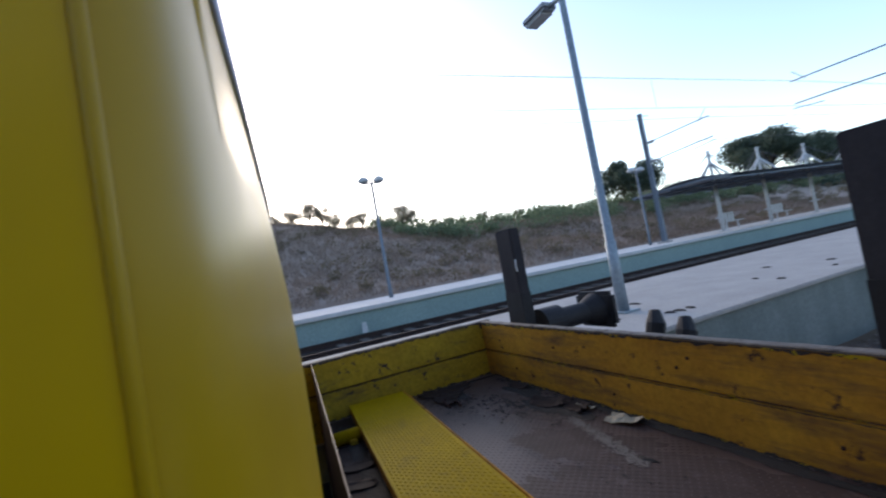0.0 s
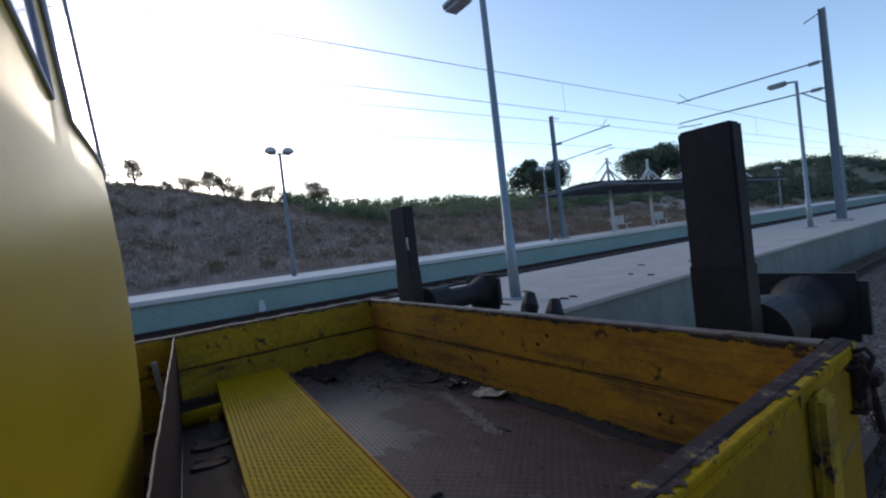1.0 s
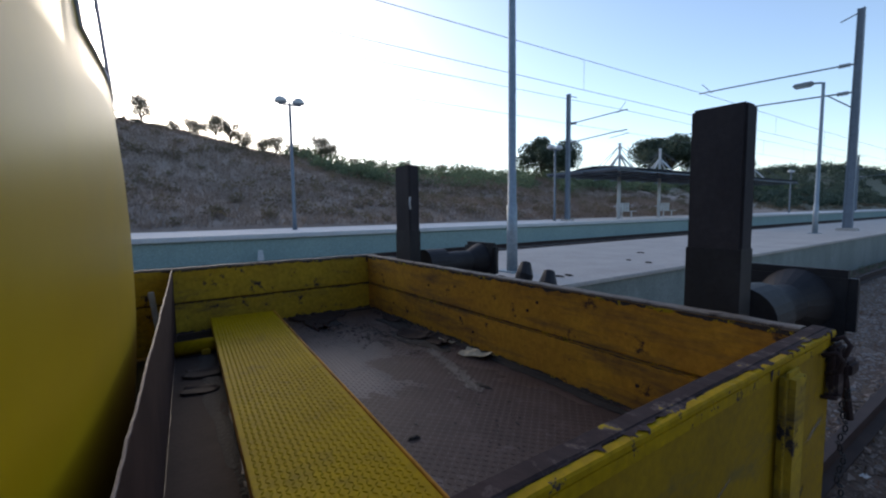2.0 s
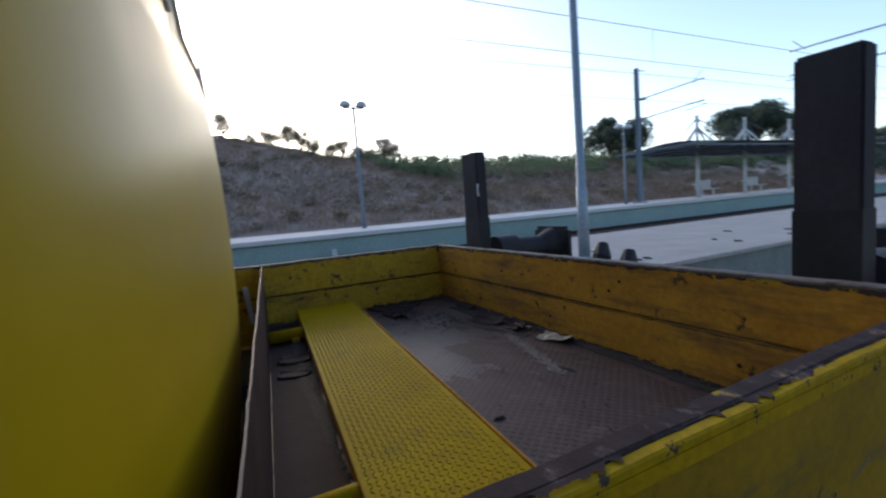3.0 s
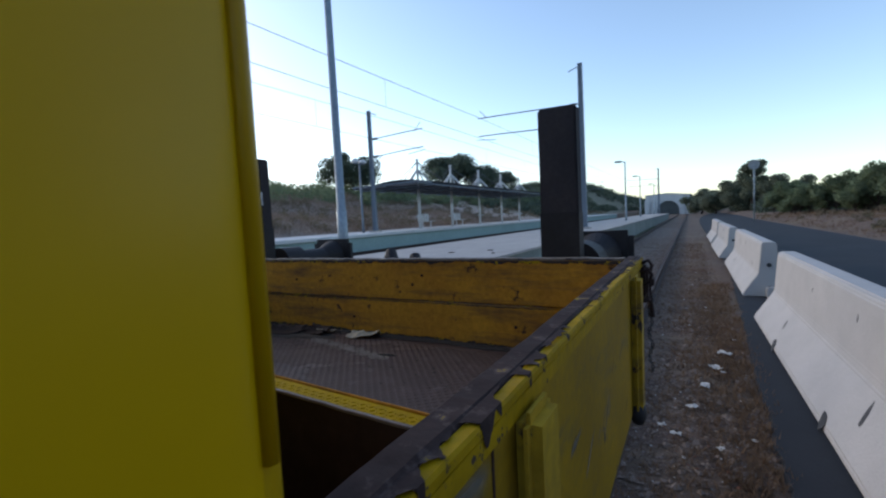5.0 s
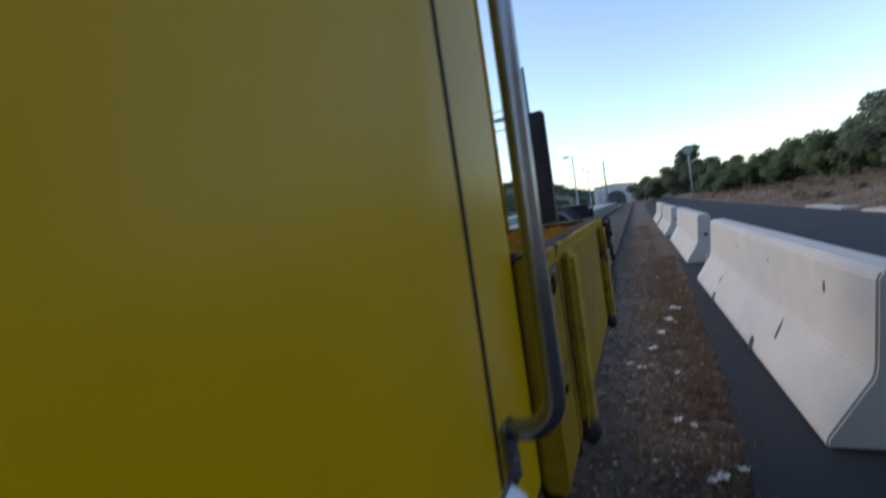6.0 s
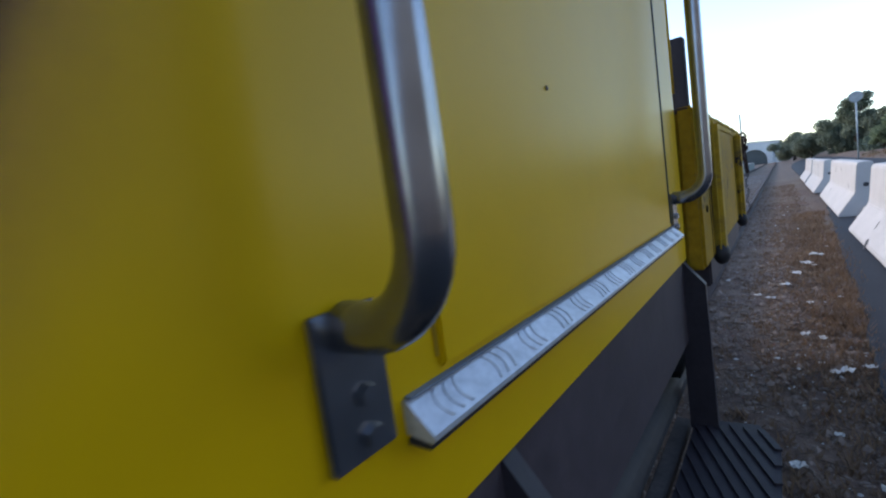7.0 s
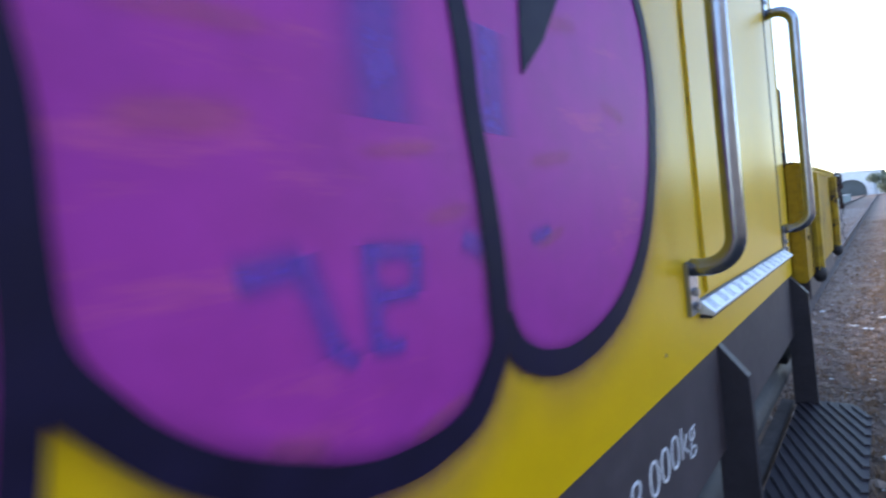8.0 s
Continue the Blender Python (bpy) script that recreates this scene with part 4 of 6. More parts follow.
for k in range(20):
    y0 = 0.30 - 0.074 * k
    s0, s1 = max(0.0, (y0 + 0.10) / 0.4155), min(1.0, (y0 + 1.19) / 0.4155)
    if s1 - s0 < 0.1:
        continue
    a, b = Vector((0.185 * s0, y0 - 0.4155 * s0, 0.450)), Vector((0.185 * s1, y0 - 0.4155 * s1, 0.450))
    c, half = (a + b) / 2, (b - a).length / 2
    part("tread_rib", box(bmesh.new(), (-half, -0.008, -0.001), (half, 0.008, 0.0055), 0.0, pose(c.x, c.y, c.z, 0, 0, -66)), M["hanger"], step)
part("inner_ledge", boxed((-0.070, -3.2, 0.40), (-0.030, -0.06, 0.43), 0.003), M["dust_ledge"], vehicle, "dusty ledge behind the step")
bm = bmesh.new()
tube(bm, [(-0.085, -3.2, 0.545), (-0.085, 0.30, 0.545)], 0.05, 14)
part("air_pipe", bm, M["black"], vehicle, smooth=True)
bm = boxed((-2.2, -4.6, 0.42), (-0.4, -0.15, 0.70), 0.03)
box(bm, (-1.5, -0.2, 0.45), (-1.1, 0.5, 0.62), 0.02)
box(bm, (-2.2, 0.45, 0.42), (-0.4, 1.6, 0.70), 0.03)
part("underframe", bm, M["black"], vehicle)
for yw in (-2.9, 1.05):
    for s, x in ((1, -0.42), (-1, -2.15)):
        bm = bmesh.new()
        rod(bm, (x - 0.055, yw, 0.54), (x + 0.055, yw, 0.54), 0.39, seg=36)
        rod(bm, (x - s * 0.07, yw, 0.54), (x - s * 0.05, yw, 0.54), 0.42, seg=36)
        wheel = part("wheel", bm, M["black"], vehicle, "grimy flanged steel wheel")
        bm = bmesh.new()
        rod(bm, (x, yw, 0.54), (x + s * 0.17, yw, 0.54), 0.13, 0.11, seg=18)
        part("axle_box", bm, M["sole"], wheel)
    bm = bmesh.new()
    rod(bm, (-2.1, yw, 0.54), (-0.47, yw, 0.54), 0.07, seg=12)
    part("axle", bm, M["black"], vehicle)


def lettering(text, y, z, height, width):
    """Stencilled letters on the sole bar, as thin raised paint."""
    cu = bpy.data.curves.new("load_figure", "FONT")
    cu.body, cu.size, cu.extrude, cu.offset = text, 1.0, 0.01, -0.022
    tmp = new("load_figure_tmp", cu)
    dg = bpy.context.evaluated_depsgraph_get()
    me = bpy.data.meshes.new_from_object(tmp.evaluated_get(dg))
    bpy.data.objects.remove(tmp)
    xs = [v.co.x for v in me.vertices]
    ys = [v.co.y for v in me.vertices]
    x0, x1, y0 = min(xs), max(xs), 0.0
    cap = 0.72
    for v in me.vertices:
        v.co = Vector((-0.0052 + 0.0006 * (v.co.z / 0.01), y + (v.co.x - x0) / (x1 - x0) * width, z + (v.co.y - y0) / cap * height))
    me.materials.append(M["white_letter"])
    ob = new("load_figure", me)
    ob.parent = vehicle
    ob["label"] = "white stencilled load figure"
    return ob


lettering("8.000kg", -1.622, 0.797, 0.060, 0.285)


# ---------------------------------------------------------------- spray paint on the cab side
def flat_shape(name, outline, lift, mat, label=""):
    """A thin film of paint on the side of the cab, from an outline of y and z."""
    bm = bmesh.new()
    lo = [bm.verts.new((lift - 0.0006, y, z)) for y, z in outline]
    f = bm.faces.new(lo)
    bmesh.ops.triangulate(bm, faces=[f])
    if sum((q.normal.x for q in bm.faces), 0) == 0:
        bm.normal_update()
    for q in bm.faces:
        if q.normal.x < 0:
            q.normal_flip()
    out = bmesh.ops.extrude_face_region(bm, geom=bm.faces[:])
    for v in [g for g in out["geom"] if isinstance(g, bmesh.types.BMVert)]:
        v.co.x = lift
    bmesh.ops.recalc_face_normals(bm, faces=bm.faces[:])
    return part(name, bm, mat, vehicle, label)


def spline(pts, n=8, closed=False):
    """Points on a smooth curve through the given ones."""
    out = []
    m = len(pts)
    rng = range(m if closed else m - 1)
    for i in rng:
        g = [Vector((*pts[(i + k) % m], 0)) if closed else Vector((*pts[min(max(i + k, 0), m - 1)], 0)) for k in (-1, 0, 1, 2)]
        for s in range(n):
            t = s / n
            p = 0.5 * ((2 * g[1]) + (g[2] - g[0]) * t + (2 * g[0] - 5 * g[1] + 4 * g[2] - g[3]) * t * t + (3 * g[1] - g[0] - 3 * g[2] + g[3]) * t ** 3)
            out.append((p.x, p.y))
    if not closed:
        out.append(pts[-1])
    return out


def stroke(name, pts, width, lift, mat, label=""):
    """A sprayed line of about even width with slightly ragged edges."""
    c = spline(pts, 8)
    bm = bmesh.new()
    rows = []
    for i, p in enumerate(c):
        a, b = c[max(i - 1, 0)], c[min(i + 1, len(c) - 1)]
        d = Vector((b[0] - a[0], b[1] - a[1])).normalized()
        n = Vector((-d.y, d.x))
        w = width * (0.5 + 0.05 * noise.noise((p[0] * 30, p[1] * 30, 1)))
        rows.append([bm.verts.new((lift, p[0] + n.x * w * k, p[1] + n.y * w * k)) for k in (-1, 1)])
    for r, s in zip(rows, rows[1:]):
        bm.faces.new((r[0], r[1], s[1], s[0]))
    for q in bm.faces:
        q.normal_update()
        if q.normal.x < 0:
            q.normal_flip()
    out = bmesh.ops.extrude_face_region(bm, geom=bm.faces[:])
    for v in [g for g in out["geom"] if isinstance(g, bmesh.types.BMVert)]:
        v.co.x = lift - 0.0008
    bmesh.ops.recalc_face_normals(bm, faces=bm.faces[:])
    return part(name, bm, mat, vehicle, label)


def mist(name, pts, width, lift, mat, label="", taper=True):
    """Overspray along a line: a flat film that fades towards both of its edges."""
    c = spline(pts, 8) if len(pts) > 2 else [(pts[0][0] + (pts[1][0] - pts[0][0]) * k / 12, pts[0][1] + (pts[1][1] - pts[0][1]) * k / 12) for k in range(13)]
    verts, faces, uv = [], [], []
    for i, p in enumerate(c):
        a, b = c[max(i - 1, 0)], c[min(i + 1, len(c) - 1)]
        d = Vector((b[0] - a[0], b[1] - a[1])).normalized()
        end = min(1.0, 4 * min(i, len(c) - 1 - i) / len(c)) if taper else 1.0
        for k in range(7):
            s = (k - 3) / 3
            verts.append((lift, p[0] - d.y * width * 0.5 * s, p[1] + d.x * width * 0.5 * s))
            uv.append((i / len(c), (1 - abs(s)) * end))
    for i in range(len(c) - 1):
        for k in range(6):
            faces.append((i * 7 + k, i * 7 + k + 1, i * 7 + k + 8, i * 7 + k + 7))
    ob = raw(name, verts, faces, mat, vehicle, label)
    lay = ob.data.uv_layers.new(name="across")
    for lp in ob.data.loops:
        lay.data[lp.index].uv = uv[lp.vertex_index]
    return ob


LOBE_R = [(-1.50, 1.63), (-1.445, 1.555), (-1.424, 1.49), (-1.424, 1.40), (-1.453, 1.282), (-1.511, 1.180), (-1.585, 1.116), (-1.660, 1.084), (-1.740, 1.072), (-1.800, 1.080), (-1.845, 1.103),
          (-1.866, 1.140), (-1.872, 1.204), (-1.875, 1.271), (-1.882, 1.34), (-1.885, 1.417), (-1.86, 1.56), (-1.68, 1.67)]
LOBE_L = [(-1.885, 1.417), (-1.882, 1.34), (-1.875, 1.271), (-1.871, 1.204), (-1.872, 1.154), (-1.877, 1.116), (-1.914, 1.073), (-1.972, 1.058), (-2.036, 1.066), (-2.095, 1.092), (-2.138, 1.123),
          (-2.167, 1.158), (-2.184, 1.191), (-2.187, 1.24), (-2.187, 1.30), (-2.19, 1.38), (-2.17, 1.52), (-2.08, 1.60), (-1.96, 1.58), (-1.90, 1.50)]
LOBE_F = [(-2.192, 1.55), (-2.190, 1.35), (-2.190, 1.20), (-2.200, 1.10), (-2.215, 1.02), (-2.30, 0.98), (-2.60, 1.00), (-2.80, 1.10), (-2.86, 1.35), (-2.70, 1.65), (-2.40, 1.70)]
for k, lobe in enumerate((LOBE_R, LOBE_L, LOBE_F)):
    flat_shape("graffiti_fill", spline(lobe, 6, True), 0.0016 + 0.0002 * k, M["purple"], "streaky purple spray-painted lobe")
mist("overspray", LOBE_R[:12], 0.19, 0.00135, M["purple_mist"], "soft purple overspray on the yellow")
mist("overspray", LOBE_L[4:12], 0.17, 0.00128, M["purple_mist"], "soft purple overspray on the yellow")
# old marks and streaks under the outline
MARK = "faded blue bar of older spray paint"
BLUE = ((-1.980, 1.46, -1.981, 1.316, 0.062), (-1.846, 1.42, -1.850, 1.317, 0.052), (-2.102, 1.212, -2.060, 1.218, 0.026), (-2.060, 1.222, -2.044, 1.156, 0.022),
        (-2.046, 1.158, -2.028, 1.144, 0.016), (-2.010, 1.225, -2.011, 1.149, 0.020), (-2.014, 1.219, -1.960, 1.216, 0.018), (-2.010, 1.186, -1.968, 1.185, 0.016), (-1.966, 1.220, -1.970, 1.184, 0.018),
        (-2.014, 1.151, -1.986, 1.147, 0.016), (-1.912, 1.221, -1.885, 1.210, 0.024), (-1.807, 1.212, -1.768, 1.219, 0.018))
for k, (y0, z0, y1, z1, w) in enumerate(BLUE):
    mist("old_marking", [(y0, z0), (y1, z1)], w * 1.75, 0.00222 + 0.00004 * k, M["blue_mist"], MARK, False)
for k, (y0, z0, y1, z1, w) in enumerate(((-1.990, 1.070, -1.925, 1.090, 0.012), (-2.095, 1.112, -2.060, 1.096, 0.020), (-1.80, 1.290, -1.70, 1.306, 0.016), (-1.79, 1.200, -1.74, 1.222, 0.012),
                                        (-1.95, 1.238, -1.90, 1.250, 0.014), (-2.155, 1.300, -2.08, 1.309, 0.020), (-2.16, 1.360, -2.06, 1.365, 0.016), (-2.01, 1.290, -1.93, 1.300, 0.012),
                                        (-1.62, 1.38, -1.54, 1.36, 0.02), (-1.74, 1.45, -1.66, 1.47, 0.02))):
    mist("paint_streak", [(y0 - 0.01, z0), (y1 + 0.01, z1)], w * 2.0, 0.00275 + 0.00004 * k, M["amber_mist"], "faint amber streak in the purple")
INK = "thick dark outline of spray paint"
mist("overspray", LOBE_R[:15], 0.062, 0.00325, M["ink_mist"])
mist("overspray", LOBE_L[:13], 0.062, 0.00330, M["ink_mist"])
stroke("graffiti_outline", LOBE_R[:12], 0.027, 0.0036, M["ink"], INK)
stroke("graffiti_outline", [(-1.905, 1.56)] + LOBE_L[:7], 0.025, 0.0039, M["ink"], INK)
stroke("graffiti_outline", LOBE_L[5:18], 0.023, 0.0042, M["ink"], INK)
stroke("graffiti_outline", [(-2.195, 1.55), (-2.190, 1.35), (-2.190, 1.22), (-2.196, 1.15), (-2.208, 1.08), (-2.225, 1.01)], 0.017, 0.0045, M["ink"], INK)
flat_shape("graffiti_spike", [(-1.794, 1.383), (-1.745, 1.43), (-1.695, 1.50), (-1.78, 1.52), (-1.788, 1.45)], 0.0035, M["ink"], "dark spray-painted spike")


# ---------------------------------------------------------------- the load bed
def bed_panel(name, lo, hi, mat, label, axis, groove_z=1.15):
    """Two planks high steel-edged panel with a joint between the planks."""
    bm = bmesh.new()
    box(bm, lo, (hi[0], hi[1], groove_z - 0.004), 0.006)
    box(bm, (lo[0], lo[1], groove_z + 0.004), hi, 0.006)
    return part(name, bm, mat, vehicle, label)


T = 0.045
NEAR_IN, NEAR_OUT, NEAR_Y0 = -0.004, 0.042, -0.057
SHEET_Y = 0.076
SKEW = (SHEET_Y - BED_Y0) / (NEAR_IN - BED_W - T)   # the cab-side sheet stands askew
part("bed_floor", prism(bmesh.new(), [(BED_W + T, BED_Y0 + 0.006), (NEAR_IN, SHEET_Y + 0.006), (NEAR_IN, BED_Y1 - T), (BED_W + T, BED_Y1 - T)], "z", FLOOR - 0.03, FLOOR), M["floor"], vehicle, "dirty steel chequer-plate floor")
bed_panel("far_panel", (BED_W, 0.02, 0.86), (BED_W + T, BED_Y1 + 0.03, RIM), M["bed_paint"], "worn yellow plank panel", "y")
part("joint_strip", boxed((BED_W + 0.004, 0.03, 1.135), (BED_W + T - 0.012, BED_Y1 + 0.02, 1.165)), M["rust"], vehicle)
bed_panel("end_panel", (BED_W + T, BED_Y1 - T, 0.90), (NEAR_IN, BED_Y1, RIM), M["bed_inner"], "faded orange-yellow plank panel", "x")
part("near_panel", boxed((NEAR_IN, NEAR_Y0, 0.895), (NEAR_OUT, BED_Y1, RIM - 0.006), 0.005), M["bed_outer"], vehicle, "scratched yellow side panel, paint worn off the rim")
# black plate added so its colour gives the gap its deep shade
part("gap_shade_plate", prism(bmesh.new(), [(BED_W + T, -0.16), (-0.03, -0.16), (-0.03, SHEET_Y - 0.003), (BED_W + T, BED_Y0 - 0.003)], "z", 0.60, 0.62), M["recess_black"], vehicle, "added black plate standing for the shade deep in the gap")
part("cab_side_panel", prism(bmesh.new(), [(BED_W + T, BED_Y0 + 0.004), (NEAR_IN, SHEET_Y + 0.004), (NEAR_IN, SHEET_Y + 0.008), (BED_W + T, BED_Y0 + 0.008)], "z", 0.64, RIM), M["rust"], vehicle, "bare brown rusty steel sheet")


def rim_bar(name, p0, p1, w, h, mat="rim", label="bare steel rim with flaking yellow paint"):
    """Worn top edge with small dents."""
    bm = bmesh.new()
    p0, p1 = Vector(p0), Vector(p1)
    n = 90
    d = (p1 - p0).normalized()
    s = d.cross(Vector((0, 0, 1)))
    prof = [(-w / 2, -h / 2), (w / 2, -h / 2), (w / 2, h * 0.2), (w * 0.38, h / 2), (-w * 0.38, h / 2), (-w / 2, h * 0.2)]
    rings = []
    for k in range(n + 1):
        c = p0.lerp(p1, k / n)
        j = 0.004 * noise.noise(c * 9) + 0.002 * noise.noise(c * 43)
        rings.append([bm.verts.new(c + s * (a + j * 0.5) + Vector((0, 0, b + j))) for a, b in prof])
    for a, b in zip(rings, rings[1:]):
        for k in range(6):
            bm.faces.new((a[k], a[(k + 1) % 6], b[(k + 1) % 6], b[k]))
    bm.faces.new(rings[0][::-1])
    bm.faces.new(rings[-1])
    bmesh.ops.recalc_face_normals(bm, faces=bm.faces[:])
    return part(name, bm, M[mat], vehicle, label)


rim_bar("near_rim", (0.0125, NEAR_Y0 - 0.002, RIM + 0.002), (0.0125, BED_Y1 + 0.012, RIM + 0.002), 0.035, 0.014)
rim_bar("near_rim_edge", (0.0385, NEAR_Y0 - 0.001, RIM - 0.001), (0.0385, BED_Y1 + 0.012, RIM - 0.001), 0.017, 0.012, "band_paint", "yellow outer edge of the rim, chipped")
part("top_band", boxed((NEAR_OUT + 0.0004, NEAR_Y0 + 0.031, 1.320), (NEAR_OUT + 0.0044, BED_Y1 + 0.008, RIM - 0.0075), 0.0015), M["band_paint"], vehicle, "brighter yellow band below the rim")
rim_bar("sheet_rim", (BED_W + T, BED_Y0 + 0.006, RIM + 0.001), (NEAR_IN - 0.002, SHEET_Y + 0.006, RIM + 0.001), 0.0045, 0.003, "sheet_edge", "rubbed top edge of the steel sheet")
rim_bar("end_rim", (BED_W + T, BED_Y1 - T / 2, RIM + 0.002), (NEAR_IN - 0.006, BED_Y1 - T / 2, RIM + 0.002), T + 0.003, 0.010, "bright_rim", "thin steel rim rubbed bright")
rim_bar("far_rim", (BED_W + T / 2, 0.02, RIM + 0.003), (BED_W + T / 2, BED_Y1 + 0.03, RIM + 0.003), T + 0.004, 0.012, "bright_rim", "thin steel rim rubbed bright")
# bare metal and drips where the paint has flaked from the outer edge
EDGE = [Vector((0.0285, 0, RIM + 0.0078)), Vector((0.0466, 0, RIM + 0.0072)), Vector((0.0478, 0, RIM - 0.004)), Vector((0.0478, 0, RIM - 0.06))]


def along_edge(reach):
    """Points over the rounded edge, down to the given reach."""
    out, left = [EDGE[0]], reach
    for a, b in zip(EDGE, EDGE[1:]):
        l = (b - a).length
        out.append(a.lerp(b, min(1.0, max(0.0, left / l))) if left > 0 else out[-1] + Vector((0, 0, -0.00001)))
        left -= l
    return out


bm = bmesh.new()
prev = None
for k in range(800):
    y = NEAR_Y0 + 0.035 + 0.002 * k
    n1, n2, n3 = noise.noise((y * 48, 0.3, 0)), noise.noise((y * 11, 1.7, 0)), noise.noise((y * 170, 4.1, 0))
    cur = [bm.verts.new((p.x, y, p.z)) for p in along_edge(max(0.001, 0.008 + 0.014 * n2 + 0.013 * n1 + 0.004 * n3 + 0.085 * max(0.0, n1 - 0.22)))]
    if prev:
        for q in range(3):
            bm.faces.new((prev[q], prev[q + 1], cur[q + 1], cur[q]))
    prev = cur
part("worn_edge", bm, M["rim"], vehicle, "dark bare metal where paint has flaked")


def ragged(name, p0, p1, out, depth, seed, mat, label="", up=False):
    """A worn dark band along an edge, with a ragged border."""
    p0, p1, out = Vector(p0), Vector(p1), Vector(out)
    n = int((p1 - p0).length / 0.006)
    bm = bmesh.new()
    prev = None
    for k in range(n + 1):
        c = p0.lerp(p1, k / n) + out
        s = k * 0.006
        d = depth * (0.55 + 0.9 * noise.noise((s * 5, seed, 0)) + 0.6 * noise.noise((s * 21, seed, 3)) + 0.35 * noise.noise((s * 75, seed, 5)))
        d = max(0.0008, d)
        cur = (bm.verts.new(c), bm.verts.new(c + Vector((0, 0, d if up else -d))))
        if prev:
            bm.faces.new((prev[0], prev[1], cur[1], cur[0]))
        prev = cur
    return part(name, bm, mat, vehicle, label)


WORN = "ragged dark band where paint has worn off"
yi, xi = BED_Y1 - T - 0.0016, BED_W + T + 0.0016
ragged("worn_band", (xi, yi, RIM - 0.004), (NEAR_IN, yi, RIM - 0.004), (0, 0, 0), 0.016, 1.0, M["flaked"], WORN)
ragged("worn_band", (xi, yi, 1.146), (NEAR_IN, yi, 1.146), (0, 0, 0), 0.006, 2.0, M["flaked"], WORN)
ragged("worn_band", (xi, yi, 1.154), (NEAR_IN, yi, 1.154), (0, 0, 0), 0.005, 3.0, M["flaked"], WORN, True)
ragged("worn_band", (xi, yi, FLOOR), (NEAR_IN, yi, FLOOR), (0, 0, 0), 0.016, 4.0, M["flaked"], WORN, True)
ragged("worn_band", (xi, 0.23, RIM - 0.004), (xi, yi, RIM - 0.004), (0, 0, 0), 0.012, 5.0, M["flaked"], WORN)
ragged("worn_band", (xi, 0.23, 1.146), (xi, yi, 1.146), (0, 0, 0), 0.007, 6.0, M["flaked"], WORN)
ragged("worn_band", (xi, 0.23, FLOOR), (xi, yi, FLOOR), (0, 0, 0), 0.014, 7.0, M["flaked"], WORN, True)
rnd = random.Random(12)
for k in range(16):
    y0, z0 = rnd.uniform(0.2, 1.5), rnd.uniform(0.96, 1.25)
    a, l = rnd.uniform(0.2, 0.9), rnd.uniform(0.04, 0.16)
    mist("scuff", [(y0, z0), (y0 + l * math.cos(a), min(1.30, z0 + l * math.sin(a)))], rnd.uniform(0.012, 0.035), NEAR_OUT + 0.0008 + 0.00003 * k, M["grey_mist" if k % 3 else "grime_mist"], "dull scuff on the yellow panel")

# uprights of the near panel with rounded feet
for yc in (0.225, 1.243):
    bm = bmesh.new()
    box(bm, (NEAR_OUT + 0.0015, yc - 0.042, 0.90), (NEAR_OUT + 0.03, yc + 0.042, RIM - 0.02), 0.012)
    st = part("stanchion", bm, M["bed_paint"], vehicle)
    bm = bmesh.new()
    bmesh.ops.create_uvsphere(bm, u_segments=12, v_segments=8, radius=0.032, matrix=Matrix.Translation((0.056, yc - 0.015, 0.895)) @ Matrix.Diagonal((0.8, 1, 1.15, 1)))
    part("pivot_foot", bm, M["black"], st, smooth=True)
# black discs stand in for the shade inside the holes
for yh, zh, rh in ((0.054, 1.280, 0.022), (0.05, 1.06, 0.011)):
    bm = bmesh.new()
    rod(bm, (NEAR_OUT - 0.004, yh, zh), (NEAR_OUT + 0.0032, yh, zh), rh, rh * 0.9, seg=14)
    part("latch_hole", bm, M["recess_black"], vehicle, "dark rusty latch hole")
# folded yellow end of the near panel, its seam and a bare patch
part("end_cap", boxed((NEAR_IN - 0.002, NEAR_Y0 - 0.005, 0.893), (NEAR_OUT + 0.0025, NEAR_Y0 + 0.028, RIM + 0.010), 0.009), M["bed_outer"], vehicle)
part("panel_seam", boxed((NEAR_OUT, 0.1335, 0.90), (NEAR_OUT + 0.0012, 0.1375, RIM - 0.03)), M["rust"], vehicle)
mist("bare_patch", [(0.025, 1.315), (0.135, 1.300)], 0.055, NEAR_OUT + 0.0019, M["grey_mist"], "bare grey patch where paint has gone")
mist("bare_patch", [(0.17, 0.93), (0.175, 1.30)], 0.05, NEAR_OUT + 0.0018, M["grime_mist"], "dark grime beside the upright")
mist("bare_patch", [(-0.015, 1.28), (0.125, 1.28)], 0.05, NEAR_OUT + 0.0017, M["grime_mist"], "dark grime round the latch hole")
for x, z in ((-1.764, 1.239), (-0.969, 1.231), (-0.912, 1.276), (-2.2, 1.06), (-1.35, 1.05), (-0.45, 1.06)):
    part("bolt_head", rod(bmesh.new(), (x, BED_Y1 - T + 0.002, z), (x, BED_Y1 - T - 0.005, z), 0.008, 0.006, seg=8), M["rust"], vehicle, "small rusty bolt heads")
# corner latch with hanging chain
bm = bmesh.new()
box(bm, (0.044, 1.52, 1.19), (0.068, 1.58, 1.33), 0.008)
box(bm, (0.038, 1.565, 1.24), (0.083, 1.64, 1.28), 0.008)
rod(bm, (0.058, 1.58, 1.30), (0.073, 1.62, 1.12), 0.010, seg=8)
latch = part("corner_latch", bm, M["rim"], vehicle, "rusty corner latch")
